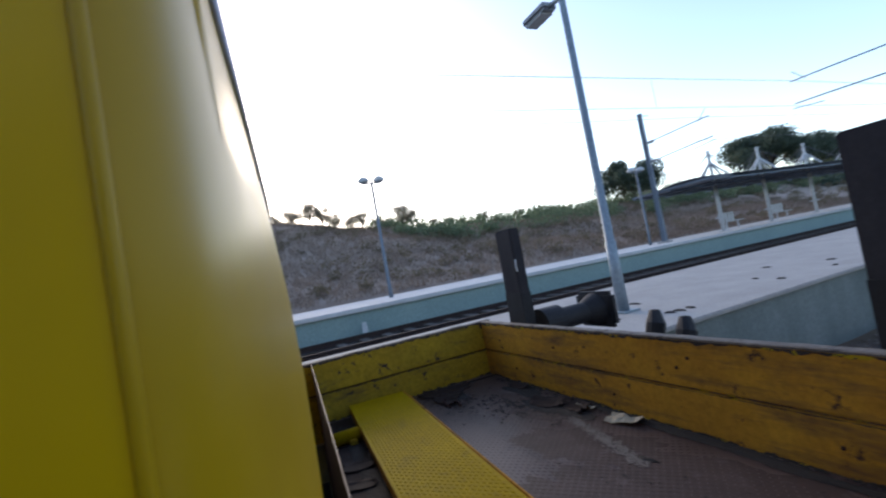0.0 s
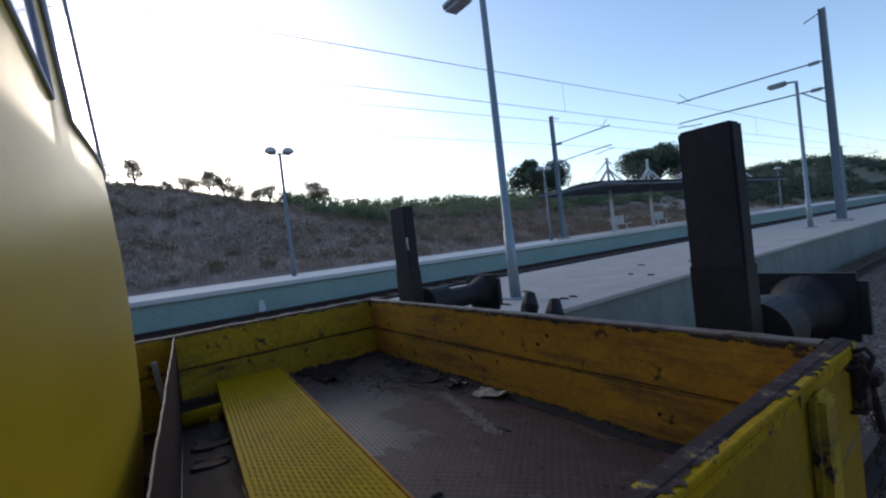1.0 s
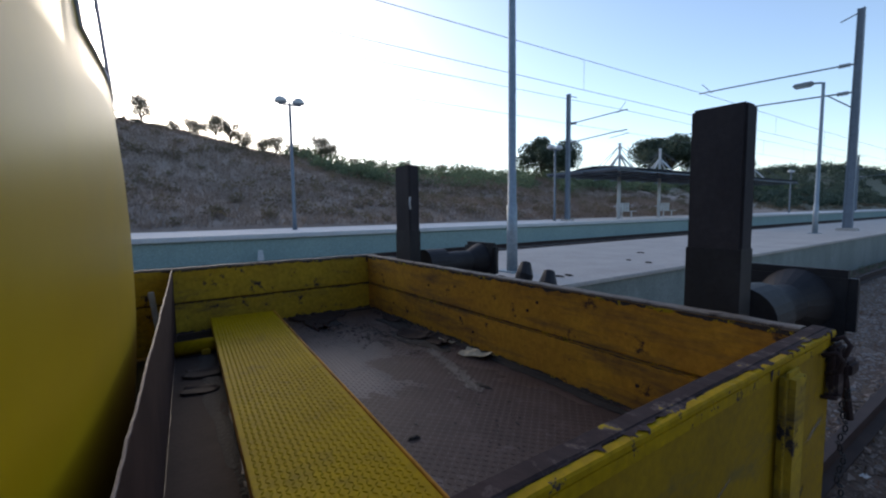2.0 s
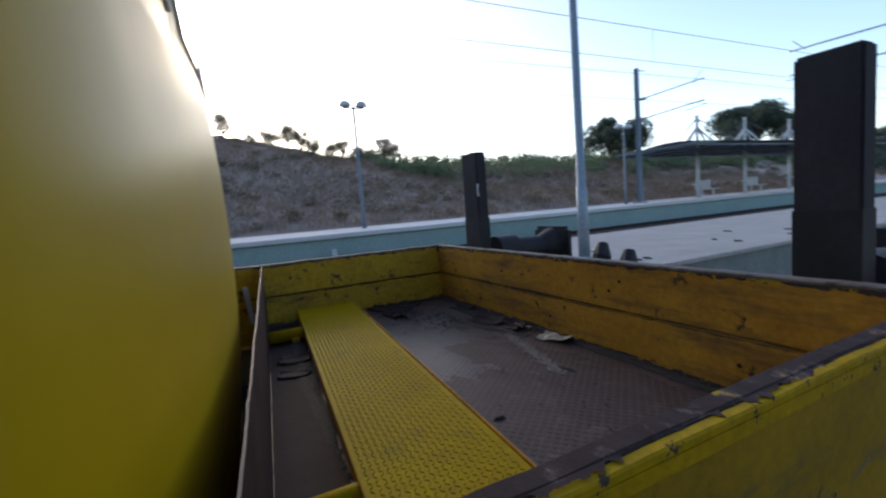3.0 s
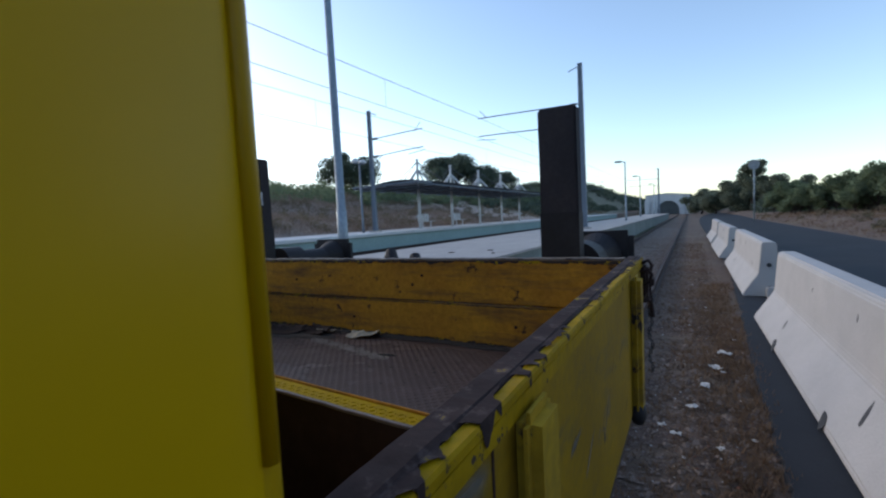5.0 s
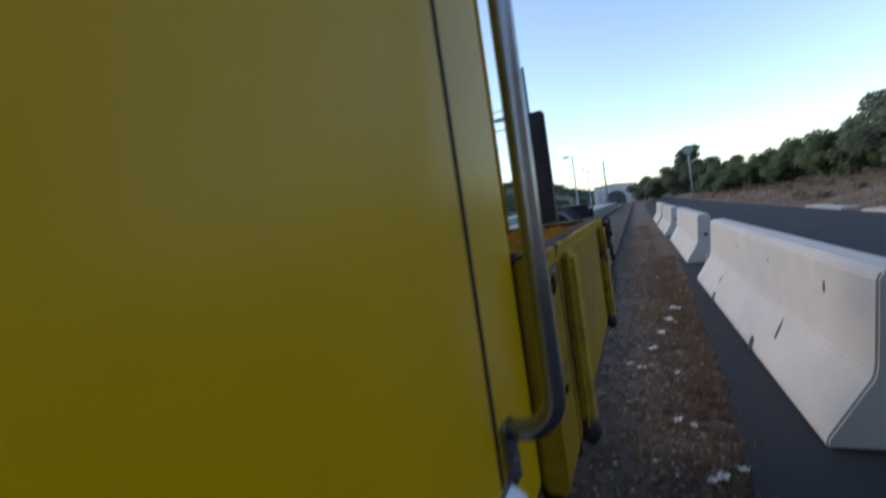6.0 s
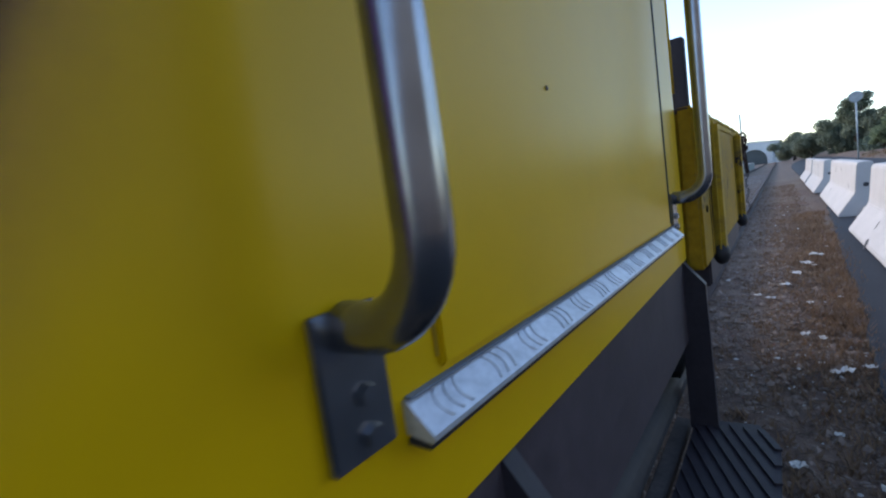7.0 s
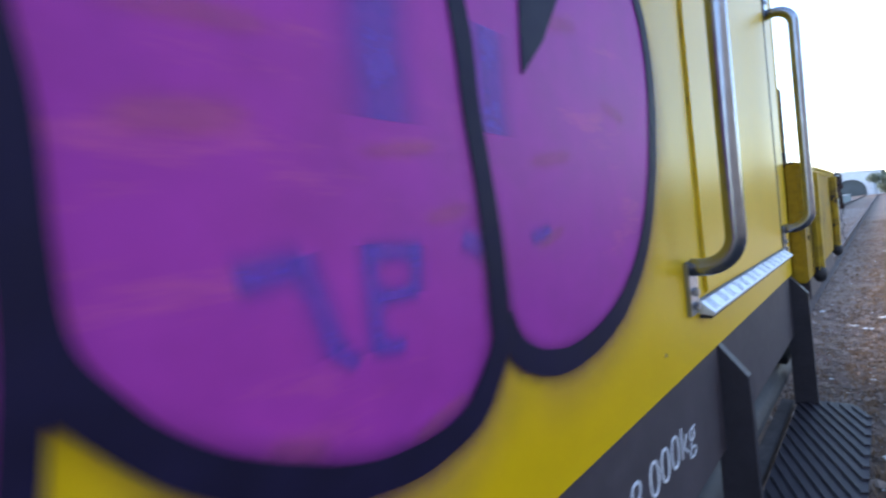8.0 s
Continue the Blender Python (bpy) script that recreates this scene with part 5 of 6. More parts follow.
for y, z, out in ((1.475, 1.31, 0.030), (1.545, 1.335, 0.026)):
    hook = [(NEAR_OUT + 0.004, y, z), (NEAR_OUT + out, y + 0.004, z + 0.012), (NEAR_OUT + out + 0.012, y + 0.010, z - 0.008), (NEAR_OUT + out + 0.004, y + 0.012, z - 0.034), (NEAR_OUT + 0.012, y + 0.010, z - 0.046)]
    part("hook", tube(bmesh.new(), hook, 0.006, 8), M["rim"], latch, "rusty bent hook", smooth=True)
part("staple", tube(bmesh.new(), [(NEAR_OUT, 1.50, 1.20), (NEAR_OUT + 0.03, 1.50, 1.205), (NEAR_OUT + 0.03, 1.53, 1.205), (NEAR_OUT, 1.53, 1.20)], 0.005, 8), M["rim"], latch, smooth=True)
bm = bmesh.new()
for k in range(22):
    z = 1.22 - 0.0145 * k
    m = pose(0.068 + 0.006 * math.sin(k), 1.592 + 0.004 * math.cos(2 * k), z, 90 * (k % 2), 0, 20)
    link = [m @ Vector((0.0045 * math.cos(a), 0.0, 0.009 * math.sin(a))) for a in (2 * math.pi * q / 8 for q in range(9))]
    tube(bm, link, 0.0019, 5)
part("chain", bm, M["black"], latch, "short hanging chain")


def diamonds(name, origin, u, v, nu, nv, pitch, a, b, h, mat, parent, label):
    """Raised lozenges of chequer plate, each one turned against its neighbour."""
    verts, faces = [], []
    o, u, v = Vector(origin), Vector(u).normalized(), Vector(v).normalized()
    for i in range(nu):
        for j in range(nv):
            c = o + u * (pitch * (i + 0.5)) + v * (pitch * (j + 0.5))
            if not BED_W + T < c.x < NEAR_IN or c.y > BED_Y1 - T - 0.01:
                continue
            t = 0.785 if (i + j) % 2 else -0.785
            d = u * math.cos(t) + v * math.sin(t)
            e = -u * math.sin(t) + v * math.cos(t)
            k = len(verts)
            verts += [tuple(c + d * a), tuple(c + e * b), tuple(c - d * a), tuple(c - e * b), tuple(c + d * a * 0.5 + Vector((0, 0, h))), tuple(c - d * a * 0.5 + Vector((0, 0, h)))]
            faces += [(k, k + 1, k + 4), (k + 1, k + 5, k + 4), (k + 1, k + 2, k + 5), (k + 2, k + 3, k + 5), (k + 3, k + 4, k + 5), (k + 3, k, k + 4)]
    ob = raw(name, verts, faces, mat, parent, label)
    ob["kind"] = "stuff"
    return ob


diamonds("floor_lozenge", (BED_W + T, BED_Y0 + 0.015, FLOOR), (1, SKEW, 0), (-SKEW, 1, 0), 146, 72, 0.0176, 0.0078, 0.0027, 0.0017, M["floor"], vehicle, "raised chequer lozenges")

# loose-laid walkway board over two yellow cross tubes
BO, BU = Vector((-2.50, 0.455, 1.06)), Vector((1.99, -0.152, 0)).normalized()
BV = Vector((-BU.y, BU.x, 0))
plank_len, plank_w = 2.44, 0.350
board_m = Matrix((( BU.x, BV.x, 0, BO.x), (BU.y, BV.y, 0, BO.y), (0, 0, 1, BO.z), (0, 0, 0, 1)))
bm = bmesh.new()
box(bm, (0, 0, -0.008), (plank_len, plank_w, 0.0), 0.002, board_m)
board = part("walkway_board", bm, M["tread_paint"], vehicle, "bright yellow chequer-plate walkway board")
part("flange", box(bmesh.new(), (0, 0.0, -0.045), (plank_len, 0.006, -0.0085), 0.002, board_m), M["bed_inner"], board)
part("flange", box(bmesh.new(), (0, plank_w + 0.0005, -0.050), (plank_len, plank_w + 0.0085, 0.005), 0.002, board_m), M["bed_inner"], board, "rusty brown edge strip")
diamonds("board_lozenge", tuple(board_m @ Vector((0.012, 0.01, 0.0))), tuple(BU), tuple(BV), 152, 20, 0.0162, 0.0074, 0.0027, 0.0019, M["tread_paint"], board, "raised chequer lozenges")
for x in (-2.10, -0.56):
    bm = bmesh.new()
    rod(bm, (x, BED_Y0 + 0.009 + SKEW * (x - BED_W - T), 1.01), (x, 0.55 if x > -1 else 0.74, 1.01), 0.036, seg=16)
    tb = part("cross_tube", bm, M["tread_paint"], vehicle, "yellow painted support tube", smooth=True)
    part("tube_bracket", boxed((x - 0.05, 0.36, FLOOR), (x + 0.05, 0.40, 1.0), 0.004), M["bed_paint"], tb)


# damp dirt, rust curls and scraps on the bed floor
def patch(name, x, y, rx, ry, seed, mat, lift, z=FLOOR, h=0.006):
    rnd = random.Random(seed)
    n = 26
    bm = bmesh.new()
    ph = [rnd.uniform(0, 6) for _ in range(4)]
    rim_v = []
    for k in range(n):
        a = 2 * math.pi * k / n
        r = 1 + 0.22 * math.sin(2 * a + ph[0]) + 0.16 * math.sin(3 * a + ph[1]) + 0.12 * math.sin(5 * a + ph[2]) + rnd.uniform(-0.08, 0.08)
        rim_v.append(bm.verts.new((x + rx * r * math.cos(a), y + ry * r * math.sin(a), z + lift)))
    mid = [bm.verts.new(((v.co.x - x) * 0.6 + x, (v.co.y - y) * 0.6 + y, z + lift + h * rnd.uniform(0.4, 1.0))) for v in rim_v]
    c = bm.verts.new((x, y, z + lift + h * 0.8))
    for k in range(n):
        q = (k + 1) % n
        bm.faces.new((rim_v[k], rim_v[q], mid[q], mid[k]))
        bm.faces.new((mid[k], mid[q], c))
    return tagged(part(name, bm, mat, smooth=True), "patch of dark damp dirt and rust flakes on the bed floor", "dirt", group="bed dirt", kind="stuff")


for k, (x, y, rx, ry) in enumerate(((-2.36, 1.16, 0.17, 0.05), (-2.45, 1.10, 0.07, 0.05), (-2.10, 1.55, 0.10, 0.028), (-1.98, 1.50, 0.14, 0.05), (-1.62, 1.45, 0.17, 0.06),
                                    (-1.75, 1.40, 0.10, 0.03), (-1.1, 1.575, 0.4, 0.02), (-0.5, 1.56, 0.3, 0.025), (-0.75, 0.885, 0.008, 0.02), (-0.70, 0.805, 0.006, 0.018),
                                    (-2.25, 0.47, 0.16, 0.04), (-1.95, 0.45, 0.14, 0.03), (-1.55, 0.43, 0.2, 0.035), (-1.1, 0.42, 0.14, 0.03), (-2.52, 1.30, 0.02, 0.25), (-0.93, 1.315, 0.035, 0.010))):
    patch("dirt_patch", x, y - 0.085, rx * 1.2, ry * 1.3, k, M["dirt"], 0.0026)
lay = [(-2.56 + 0.05 * k, 0.2865 - 0.0785 * 0.05 * k + 0.003 * noise.noise((k * 0.9, 0, 0))) for k in range(50)]
lay += [(x, y + 0.178 + 0.012 * noise.noise((x * 9, 4, 0))) for x, y in lay[::-1]]
tagged(part("silt_layer", prism(bmesh.new(), lay, "z", FLOOR + 0.0004, FLOOR + 0.0022), M["silt"]), "thin brown rusty silt beside the walkway board", "dirt", kind="stuff")


def mud_film(x, y, rx, ry, turn, seed):
    """Thin dried mud that fills the chequer pattern, with a fretted outline."""
    n = 120
    bm = bmesh.new()
    c = bm.verts.new((0, 0, 0.0008))
    ring = []
    for k in range(n):
        a = 2 * math.pi * k / n
        r = 1 + 0.30 * noise.noise((2 * math.cos(a), 2 * math.sin(a), seed)) + 0.20 * noise.noise((7 * math.cos(a), 7 * math.sin(a), seed)) + 0.10 * noise.noise((25 * math.cos(a), 25 * math.sin(a), seed))
        ring.append(bm.verts.new((rx * r * math.cos(a), ry * r * math.sin(a), 0.0004)))
    for k in range(n):
        bm.faces.new((c, ring[k], ring[(k + 1) % n]))
    ob = tagged(part("mud_film", bm, M["mud"]), "thin reddish-brown dried mud filling the chequer plate", "dirt", group="bed mud", kind="stuff")
    ob.matrix_basis = pose(x, y, FLOOR, 0, 0, turn)


for k, (x, y, rx, ry, turn) in enumerate(((-0.66, 0.98, 0.50, 0.26, 18), (-0.55, 1.27, 0.42, 0.16, 8), (-1.20, 1.16, 0.33, 0.14, 25), (-1.62, 1.27, 0.20, 0.08, 20), (-0.30, 0.72, 0.22, 0.20, 0))):
    mud_film(x, y, rx, ry, turn, 11.0 + k)


def rust_flake(x, y, w, d, turn, curl, seed):
    """A thin torn sheet of rust and bitumen, its edges curled up."""
    rnd = random.Random(seed)
    n, m = 9, 6
    bm = bmesh.new()
    g = []
    for j in range(m + 1):
        row = []
        for i in range(n + 1):
            u, v = 2 * i / n - 1, 2 * j / m - 1
            rag = 1 + 0.22 * noise.noise((u * 1.7 + seed, v * 1.7, 0.0)) + 0.12 * rnd.uniform(-1, 1) * max(abs(u), abs(v))
            lift = curl * (abs(u) ** 3 * (0.5 + 0.5 * noise.noise((v * 2, seed, 1))) + 0.8 * max(0.0, v) ** 3) + 0.004 * noise.noise((u * 3, v * 3, seed))
            row.append(bm.verts.new((0.5 * w * u * rag, 0.5 * d * v * rag * (1 - 0.25 * u * u), max(0.0, lift) + 0.004)))
        g.append(row)
    for j in range(m):
        for i in range(n):
            bm.faces.new((g[j][i], g[j][i + 1], g[j + 1][i + 1], g[j + 1][i]))
    bmesh.ops.recalc_face_normals(bm, faces=bm.faces[:])
    bmesh.ops.solidify(bm, geom=bm.faces[:], thickness=0.003)
    ob = tagged(part("rust_flake", bm, M["flake"], smooth=True), "dark curled flake of rust and old coating on the steel floor", "scrap", "flakes on the bed floor")
    ob.matrix_basis = pose(x, y, FLOOR + 0.002, 0, 0, turn)


for k, (x, y, w, d, turn, curl) in enumerate(((-2.47, 0.99, 0.17, 0.11, 35, 0.016), (-2.46, 1.16, 0.22, 0.10, 80, 0.020), (-2.26, 1.01, 0.20, 0.09, 12, 0.026), (-2.36, 1.10, 0.14, 0.08, 50, 0.012),
                                              (-2.11, 1.45, 0.17, 0.07, 5, 0.018), (-1.70, 1.365, 0.20, 0.11, 25, 0.022), (-1.53, 1.42, 0.17, 0.10, -10, 0.026), (-1.64, 1.455, 0.16, 0.07, 8, 0.014),
                                              (-1.76, 0.33, 0.15, 0.10, 78, 0.010), (-1.56, 0.30, 0.13, 0.08, 65, 0.008), (-2.10, 0.34, 0.14, 0.09, 80, 0.010))):
    rust_flake(x, y, w, d, turn, curl, 3 + k)
# curled rust flake
bm = bmesh.new()
tube(bm, [(-2.18 + 0.10 * math.cos(a), 1.010 + 0.035 * math.sin(a), FLOOR + 0.012 + 0.008 * math.sin(2 * a)) for a in [0.3 + 0.35 * k for k in range(15)]], 0.006, 6)
tagged(part("rust_curl", bm, M["rust"]), "curled strip of rust lying on the bed floor", "scrap")


def flakes(name, n, seed, p0, p1, spread, size, mat, label):
    """Many flat crumbs strewn along a line on the bed floor."""
    rng = np.random.default_rng(seed)
    verts, faces = [], []
    for _ in range(n):
        t = rng.random()
        x, y = p0[0] + (p1[0] - p0[0]) * t + rng.normal(0, spread), p0[1] + (p1[1] - p0[1]) * t - 0.085 + rng.normal(0, spread)
        x, y = min(max(x, BED_W + T + 0.02), NEAR_IN - 0.02), min(max(y, 0.32), BED_Y1 - T - 0.012)
        r, m = size * rng.uniform(0.4, 1.5), 6
        k = len(verts)
        h = FLOOR + 0.0030 + rng.uniform(0, 0.0015)
        for q in range(m):
            a = 2 * math.pi * q / m + rng.uniform(-0.3, 0.3)
            verts.append((x + r * rng.uniform(0.5, 1.2) * math.cos(a), y + 0.6 * r * rng.uniform(0.5, 1.2) * math.sin(a), h))
        faces.append(tuple(range(k, k + m)))
    return tagged(raw(name, verts, faces, mat), label, "dirt", kind="stuff")


flakes("dried_mud_crumbs", 800, 1, (-1.44, 1.40), (-0.90, 1.275), 0.016, 0.0065, M["dust"], "pale streak of dried mud crumbs on the bed floor")
flakes("rust_crumbs", 500, 2, (-2.45, 1.05), (-1.4, 1.50), 0.09, 0.011, M["dirt"], "dark crumbs of rust and leaf dirt on the bed floor")
flakes("rust_crumbs", 380, 3, (-2.4, 1.57), (-0.1, 1.585), 0.02, 0.012, M["dirt"], "dark crumbs swept along the end panel")
flakes("rust_crumbs", 260, 4, (-2.4, 0.48), (-0.2, 0.40), 0.05, 0.012, M["dirt"], "dark crumbs beside the walkway board")
flakes("rust_crumbs", 60, 5, (-1.1, 1.0), (-0.2, 1.4), 0.13, 0.008, M["dirt"], "scattered dark crumbs on the bed floor")


def paper_scrap(x, y, z, w, d, turn, seed, mat=None, label="torn piece of cream cardboard on the steel floor", name="cardboard_scrap", group=""):
    rnd = random.Random(seed)
    bm = bmesh.new()
    n = 5
    g = [[bm.verts.new((w * (i / n - 0.5) + rnd.uniform(-1, 1) * w * 0.04, d * (j / 3 - 0.5) + rnd.uniform(-1, 1) * d * 0.08, rnd.uniform(0.002, 0.25 * d + 0.008))) for i in range(n + 1)] for j in range(4)]
    for j in range(3):
        for i in range(n):
            bm.faces.new((g[j][i], g[j][i + 1], g[j + 1][i + 1], g[j + 1][i]))
    bmesh.ops.recalc_face_normals(bm, faces=bm.faces[:])
    bmesh.ops.solidify(bm, geom=bm.faces[:], thickness=0.0025)
    ob = tagged(part(name, bm, mat or M["cream"]), label, "litter", group)
    ob.matrix_basis = pose(x, y, z, 0, 0, turn)
    return ob


paper_scrap(-1.225, 1.435, FLOOR + 0.003, 0.15, 0.085, 20, 3)
paper_scrap(-1.50, 1.455, FLOOR + 0.003, 0.11, 0.02, 8, 5, label="thin cream strip of card on the steel floor", name="card_strip")


# ---------------------------------------------------------------- vehicle end: posts, buffers, coupling
for x0, x1 in ((-0.362, -0.200), (-2.373, -2.180)):
    bm = bmesh.new()
    box(bm, (x0, 1.645, 0.80), (x1, 1.725, 1.985), 0.008)
    post = part("end_post", bm, M["post"], vehicle, "tall blackened end post")
    bm = bmesh.new()
    box(bm, (x0 - 0.0015, 1.6432, 1.17), (x1 + 0.0015, 1.7268, 1.54), 0.0012)
    part("worn_sleeve", bm, M["black"], post)
bm = boxed((BED_W + 0.02, 1.60, 0.74), (-0.02, 1.77, 1.16), 0.01)
part("headstock", bm, M["black"], vehicle)
bm = bmesh.new()
tube(bm, [(-2.172, 1.646, 1.69), (-2.166, 1.638, 1.73), (-2.170, 1.644, 1.77)], 0.006, 8)
part("pale_tag", bm, M["canopy_white"], vehicle, "small pale tag on the post")
for xc in (-0.240, -2.205):
    bm = bmesh.new()
    rod(bm, (xc, 1.77, 1.30), (xc, 1.93, 1.30), 0.105, seg=24)
    buf = part("buffer", bm, M["black"], vehicle, "dark buffer with a wide rectangular head", smooth=False)
    part("plunger", rod(bmesh.new(), (xc, 1.931, 1.30), (xc, 2.20, 1.30), 0.075, seg=24), M["black"], buf)
    part("flare", rod(bmesh.new(), (xc, 2.16, 1.30), (xc, 2.27, 1.30), 0.0755, 0.125, seg=24), M["black"], buf)
    bm = bmesh.new()
    box(bm, (xc - 0.185, 2.27, 1.175), (xc + 0.185, 2.305, 1.432), 0.03)
    part("buffer_head", bm, M["black"], buf)
bm = bmesh.new()
box(bm, (-1.48, 1.77, 1.05), (-1.06, 1.86, 1.22), 0.01)
for x, hgt in ((-1.40, 1.365), (-1.225, 1.335)):
    tube(bm, [(x, 1.88, 1.15), (x + 0.01, 1.93, hgt - 0.06), (x - 0.01, 1.96, hgt)], [0.045, 0.05, 0.03], 10)
rod(bm, (-1.31, 1.80, 1.16), (-1.31, 2.12, 1.14), 0.06, seg=12)
part("coupling_hook", bm, M["black"], vehicle, "rusty screw coupling with two lugs")
# cab nose apron edge, the pale strip in the gap to the bed
bm = box(bmesh.new(), (-0.01, -0.014, -0.115), (0.01, 0.014, 0.115), 0.003, pose(-2.49, 0.185, 1.135, 6))
part("pale_strip", bm, M["canopy_white"], vehicle)
# ---------------------------------------------------------------- vegetation
def leaf_mesh(name, centres, radii, counts, size, seed, mat, parent=None, flat=0.75, label=""):
    """Many small leaf clumps, each a bent quad, round the given centres."""
    rng = np.random.default_rng(seed)
    pos, siz = [], []
    for c, r, n in zip(centres, radii, counts):
        d = rng.normal(size=(n, 3))
        d /= np.linalg.norm(d, axis=1, keepdims=True)
        rad = rng.random((n, 1)) ** 0.45
        pos.append(np.array(c) + d * rad * np.array([r, r, r * flat]))
        siz.append(size * rng.uniform(0.6, 1.35, n))
    pos, siz = np.concatenate(pos), np.concatenate(siz)
    n = len(pos)
    a = rng.normal(size=(n, 3))
    a /= np.linalg.norm(a, axis=1, keepdims=True)
    b = np.cross(a, rng.normal(size=(n, 3)))
    b /= np.linalg.norm(b, axis=1, keepdims=True)
    c = np.cross(a, b)
    s = siz[:, None]
    quad = np.stack([pos - a * s, pos - b * s * 0.55 + c * s * 0.2, pos + a * s, pos + b * s * 0.55 + c * s * 0.2], 1).reshape(-1, 3)
    me = bpy.data.meshes.new(name)
    me.vertices.add(4 * n)
    me.vertices.foreach_set("co", quad.ravel())
    me.loops.add(4 * n)
    me.loops.foreach_set("vertex_index", np.arange(4 * n))
    me.polygons.add(n)
    me.polygons.foreach_set("loop_start", np.arange(0, 4 * n, 4))
    me.update(calc_edges=True)
    me.materials.append(mat)
    ob = new(name, me)
    if parent is not None:
        ob.parent = parent
    if label:
        ob["label"] = label
    return ob


def tree(at, height, width, seed, leaves=2600, trunk=0.3, mat="leaf_dark", label="dark round-crowned oak tree on the hillside", size=0.22, group="trees", low=0.55, puff=1.0, flat=0.75):
    rnd = random.Random(seed)
    t = thing("tree", label, "tree", at, group=group)
    bm = bmesh.new()
    h0 = height * trunk
    r0 = 0.03 * height
    bend = rnd.uniform(-0.06, 0.06) * height
    tube(bm, [(0, 0, -0.3), (bend * 0.4, 0, h0 * 0.6), (bend, bend * 0.3, h0), (bend * 1.2, bend * 0.2, height * 0.75)], [r0 * 1.3, r0, r0 * 0.8, r0 * 0.25], 9)
    cent, rad, cnt = [], [], []
    nb = 11
    for k in range(nb):
        a = 2 * math.pi * k / nb + rnd.uniform(-0.4, 0.4)
        up = rnd.uniform(low, 0.97)
        reach = width * 0.5 * rnd.uniform(0.35, 0.85) * (1.15 - 0.55 * abs(up - 0.62) / 0.4)
        tip = Vector((bend + reach * math.cos(a), reach * math.sin(a), height * up * 0.93))
        mid = Vector((bend * 0.9, 0, h0)).lerp(tip, 0.5) + Vector((0, 0, height * 0.04))
        tube(bm, [(bend * 0.9, bend * 0.2, h0 * rnd.uniform(0.85, 1.15)), mid, tip], [r0 * 0.5, r0 * 0.3, r0 * 0.08], 6)
        r = width * rnd.uniform(0.13, 0.22) * puff
        cent.append(tuple(tip))
        rad.append(r)
        cnt.append(int(leaves / nb * rnd.uniform(0.7, 1.2)))
        if rnd.random() < 0.6:
            cent.append(tuple(mid.lerp(tip, 0.4) + Vector((0, 0, r * 0.5))))
            rad.append(r * 0.75)
            cnt.append(int(leaves / nb * 0.5))
    part("trunk", bm, M["bark"], t, smooth=True)
    leaf_mesh("crown", cent, rad, cnt, size, seed, M[mat], t, flat)
    return t


def plant_copy(src, x, y, scale, turn, z=None):
    c = copy_thing(src, pose(x, y, land(x, y) if z is None else z, 0, 0, turn))
    c.scale = (scale, scale, scale * random.uniform(0.9, 1.12))
    return c


oak_a = tree((-41, 5.9, land(-41, 5.9)), 2.2, 2.0, 11, leaves=1700, size=0.062, mat="leaf_light", trunk=0.22, low=0.42, puff=1.55, flat=1.0, label="small airy tree on the skyline")
oak_b = tree((-42, 8.3, land(-42, 8.3)), 1.9, 2.2, 12, leaves=1700, size=0.062, mat="leaf_light", trunk=0.18, low=0.40, puff=1.55, flat=1.0, label="low thin-crowned tree on the skyline")
oak_c = tree((-42, 16.2, land(-42, 16.2)), 2.4, 1.8, 13, leaves=1700, size=0.062, mat="leaf_light", trunk=0.25, low=0.42, puff=1.5, flat=1.0, label="slender sparse tree on the skyline")
for src, x, y, s in ((oak_a, -42, 0.8, 1.0), (oak_b, -42, 2.9, 0.55), (oak_b, -42, 4.4, 0.95), (oak_c, -42, 7.2, 0.95), (oak_b, -42, 9.9, 0.8), (oak_a, -42, 11.0, 0.9), (oak_c, -42, 12.4, 0.6), (oak_a, -42, 15.2, 1.1),
                     (oak_b, -43, 13.8, 0.7), (oak_b, -43, 17.6, 0.5), (oak_a, -44, 19.4, 0.6), (oak_b, -44, 21.4, 0.8), (oak_c, -45, 23.6, 0.7), (oak_b, -42, -1.5, 1.0), (oak_a, -44, 26, 0.8), (oak_b, -44, 31, 0.8),
                     (oak_c, -48, 58, 1.5), (oak_b, -47, 63, 1.7), (oak_a, -46, -7, 1.1), (oak_c, -46, -12, 1.1)):
    plant_copy(src, x, y, s, random.uniform(0, 360))
tree((-40, 46.5, land(-40, 46.5) - 0.2), 5.6, 9.0, 21, leaves=9500, label="broad dark oak tree behind the platform", size=0.16, low=0.4)
big = tree((-42, 80, land(-42, 80) - 0.2), 9.2, 15.0, 22, leaves=12000, label="large spreading dark tree behind the shelter", size=0.22, low=0.42)
plant_copy(big, -44, 93, 0.85, 70)
plant_copy(big, -41, 103, 0.62, 200)

# right of the road
oak_r = tree((25.8, 41, 0.6), 13.5, 9.0, 31, leaves=14000, mat="leaf_mid", label="tall leafy grey-green tree beside the road", size=0.19, low=0.3)
tree((10.6, 101, 0.4), 10.4, 4.8, 41, leaves=7000, trunk=0.35, mat="leaf_mid", label="tall slender leafy tree at the end of the road", size=0.17, low=0.5, puff=1.35)
for x, y, s, tz in ((36, 44, 0.8, 0),):
    plant_copy(oak_r, x, y, s, random.uniform(0, 360))
oak_s = tree((13.5, 100, 0.4), 6.2, 8.5, 32, leaves=11000, trunk=0.16, mat="leaf_mid", label="dense grey-green tree at the end of the road", size=0.18, low=0.25)
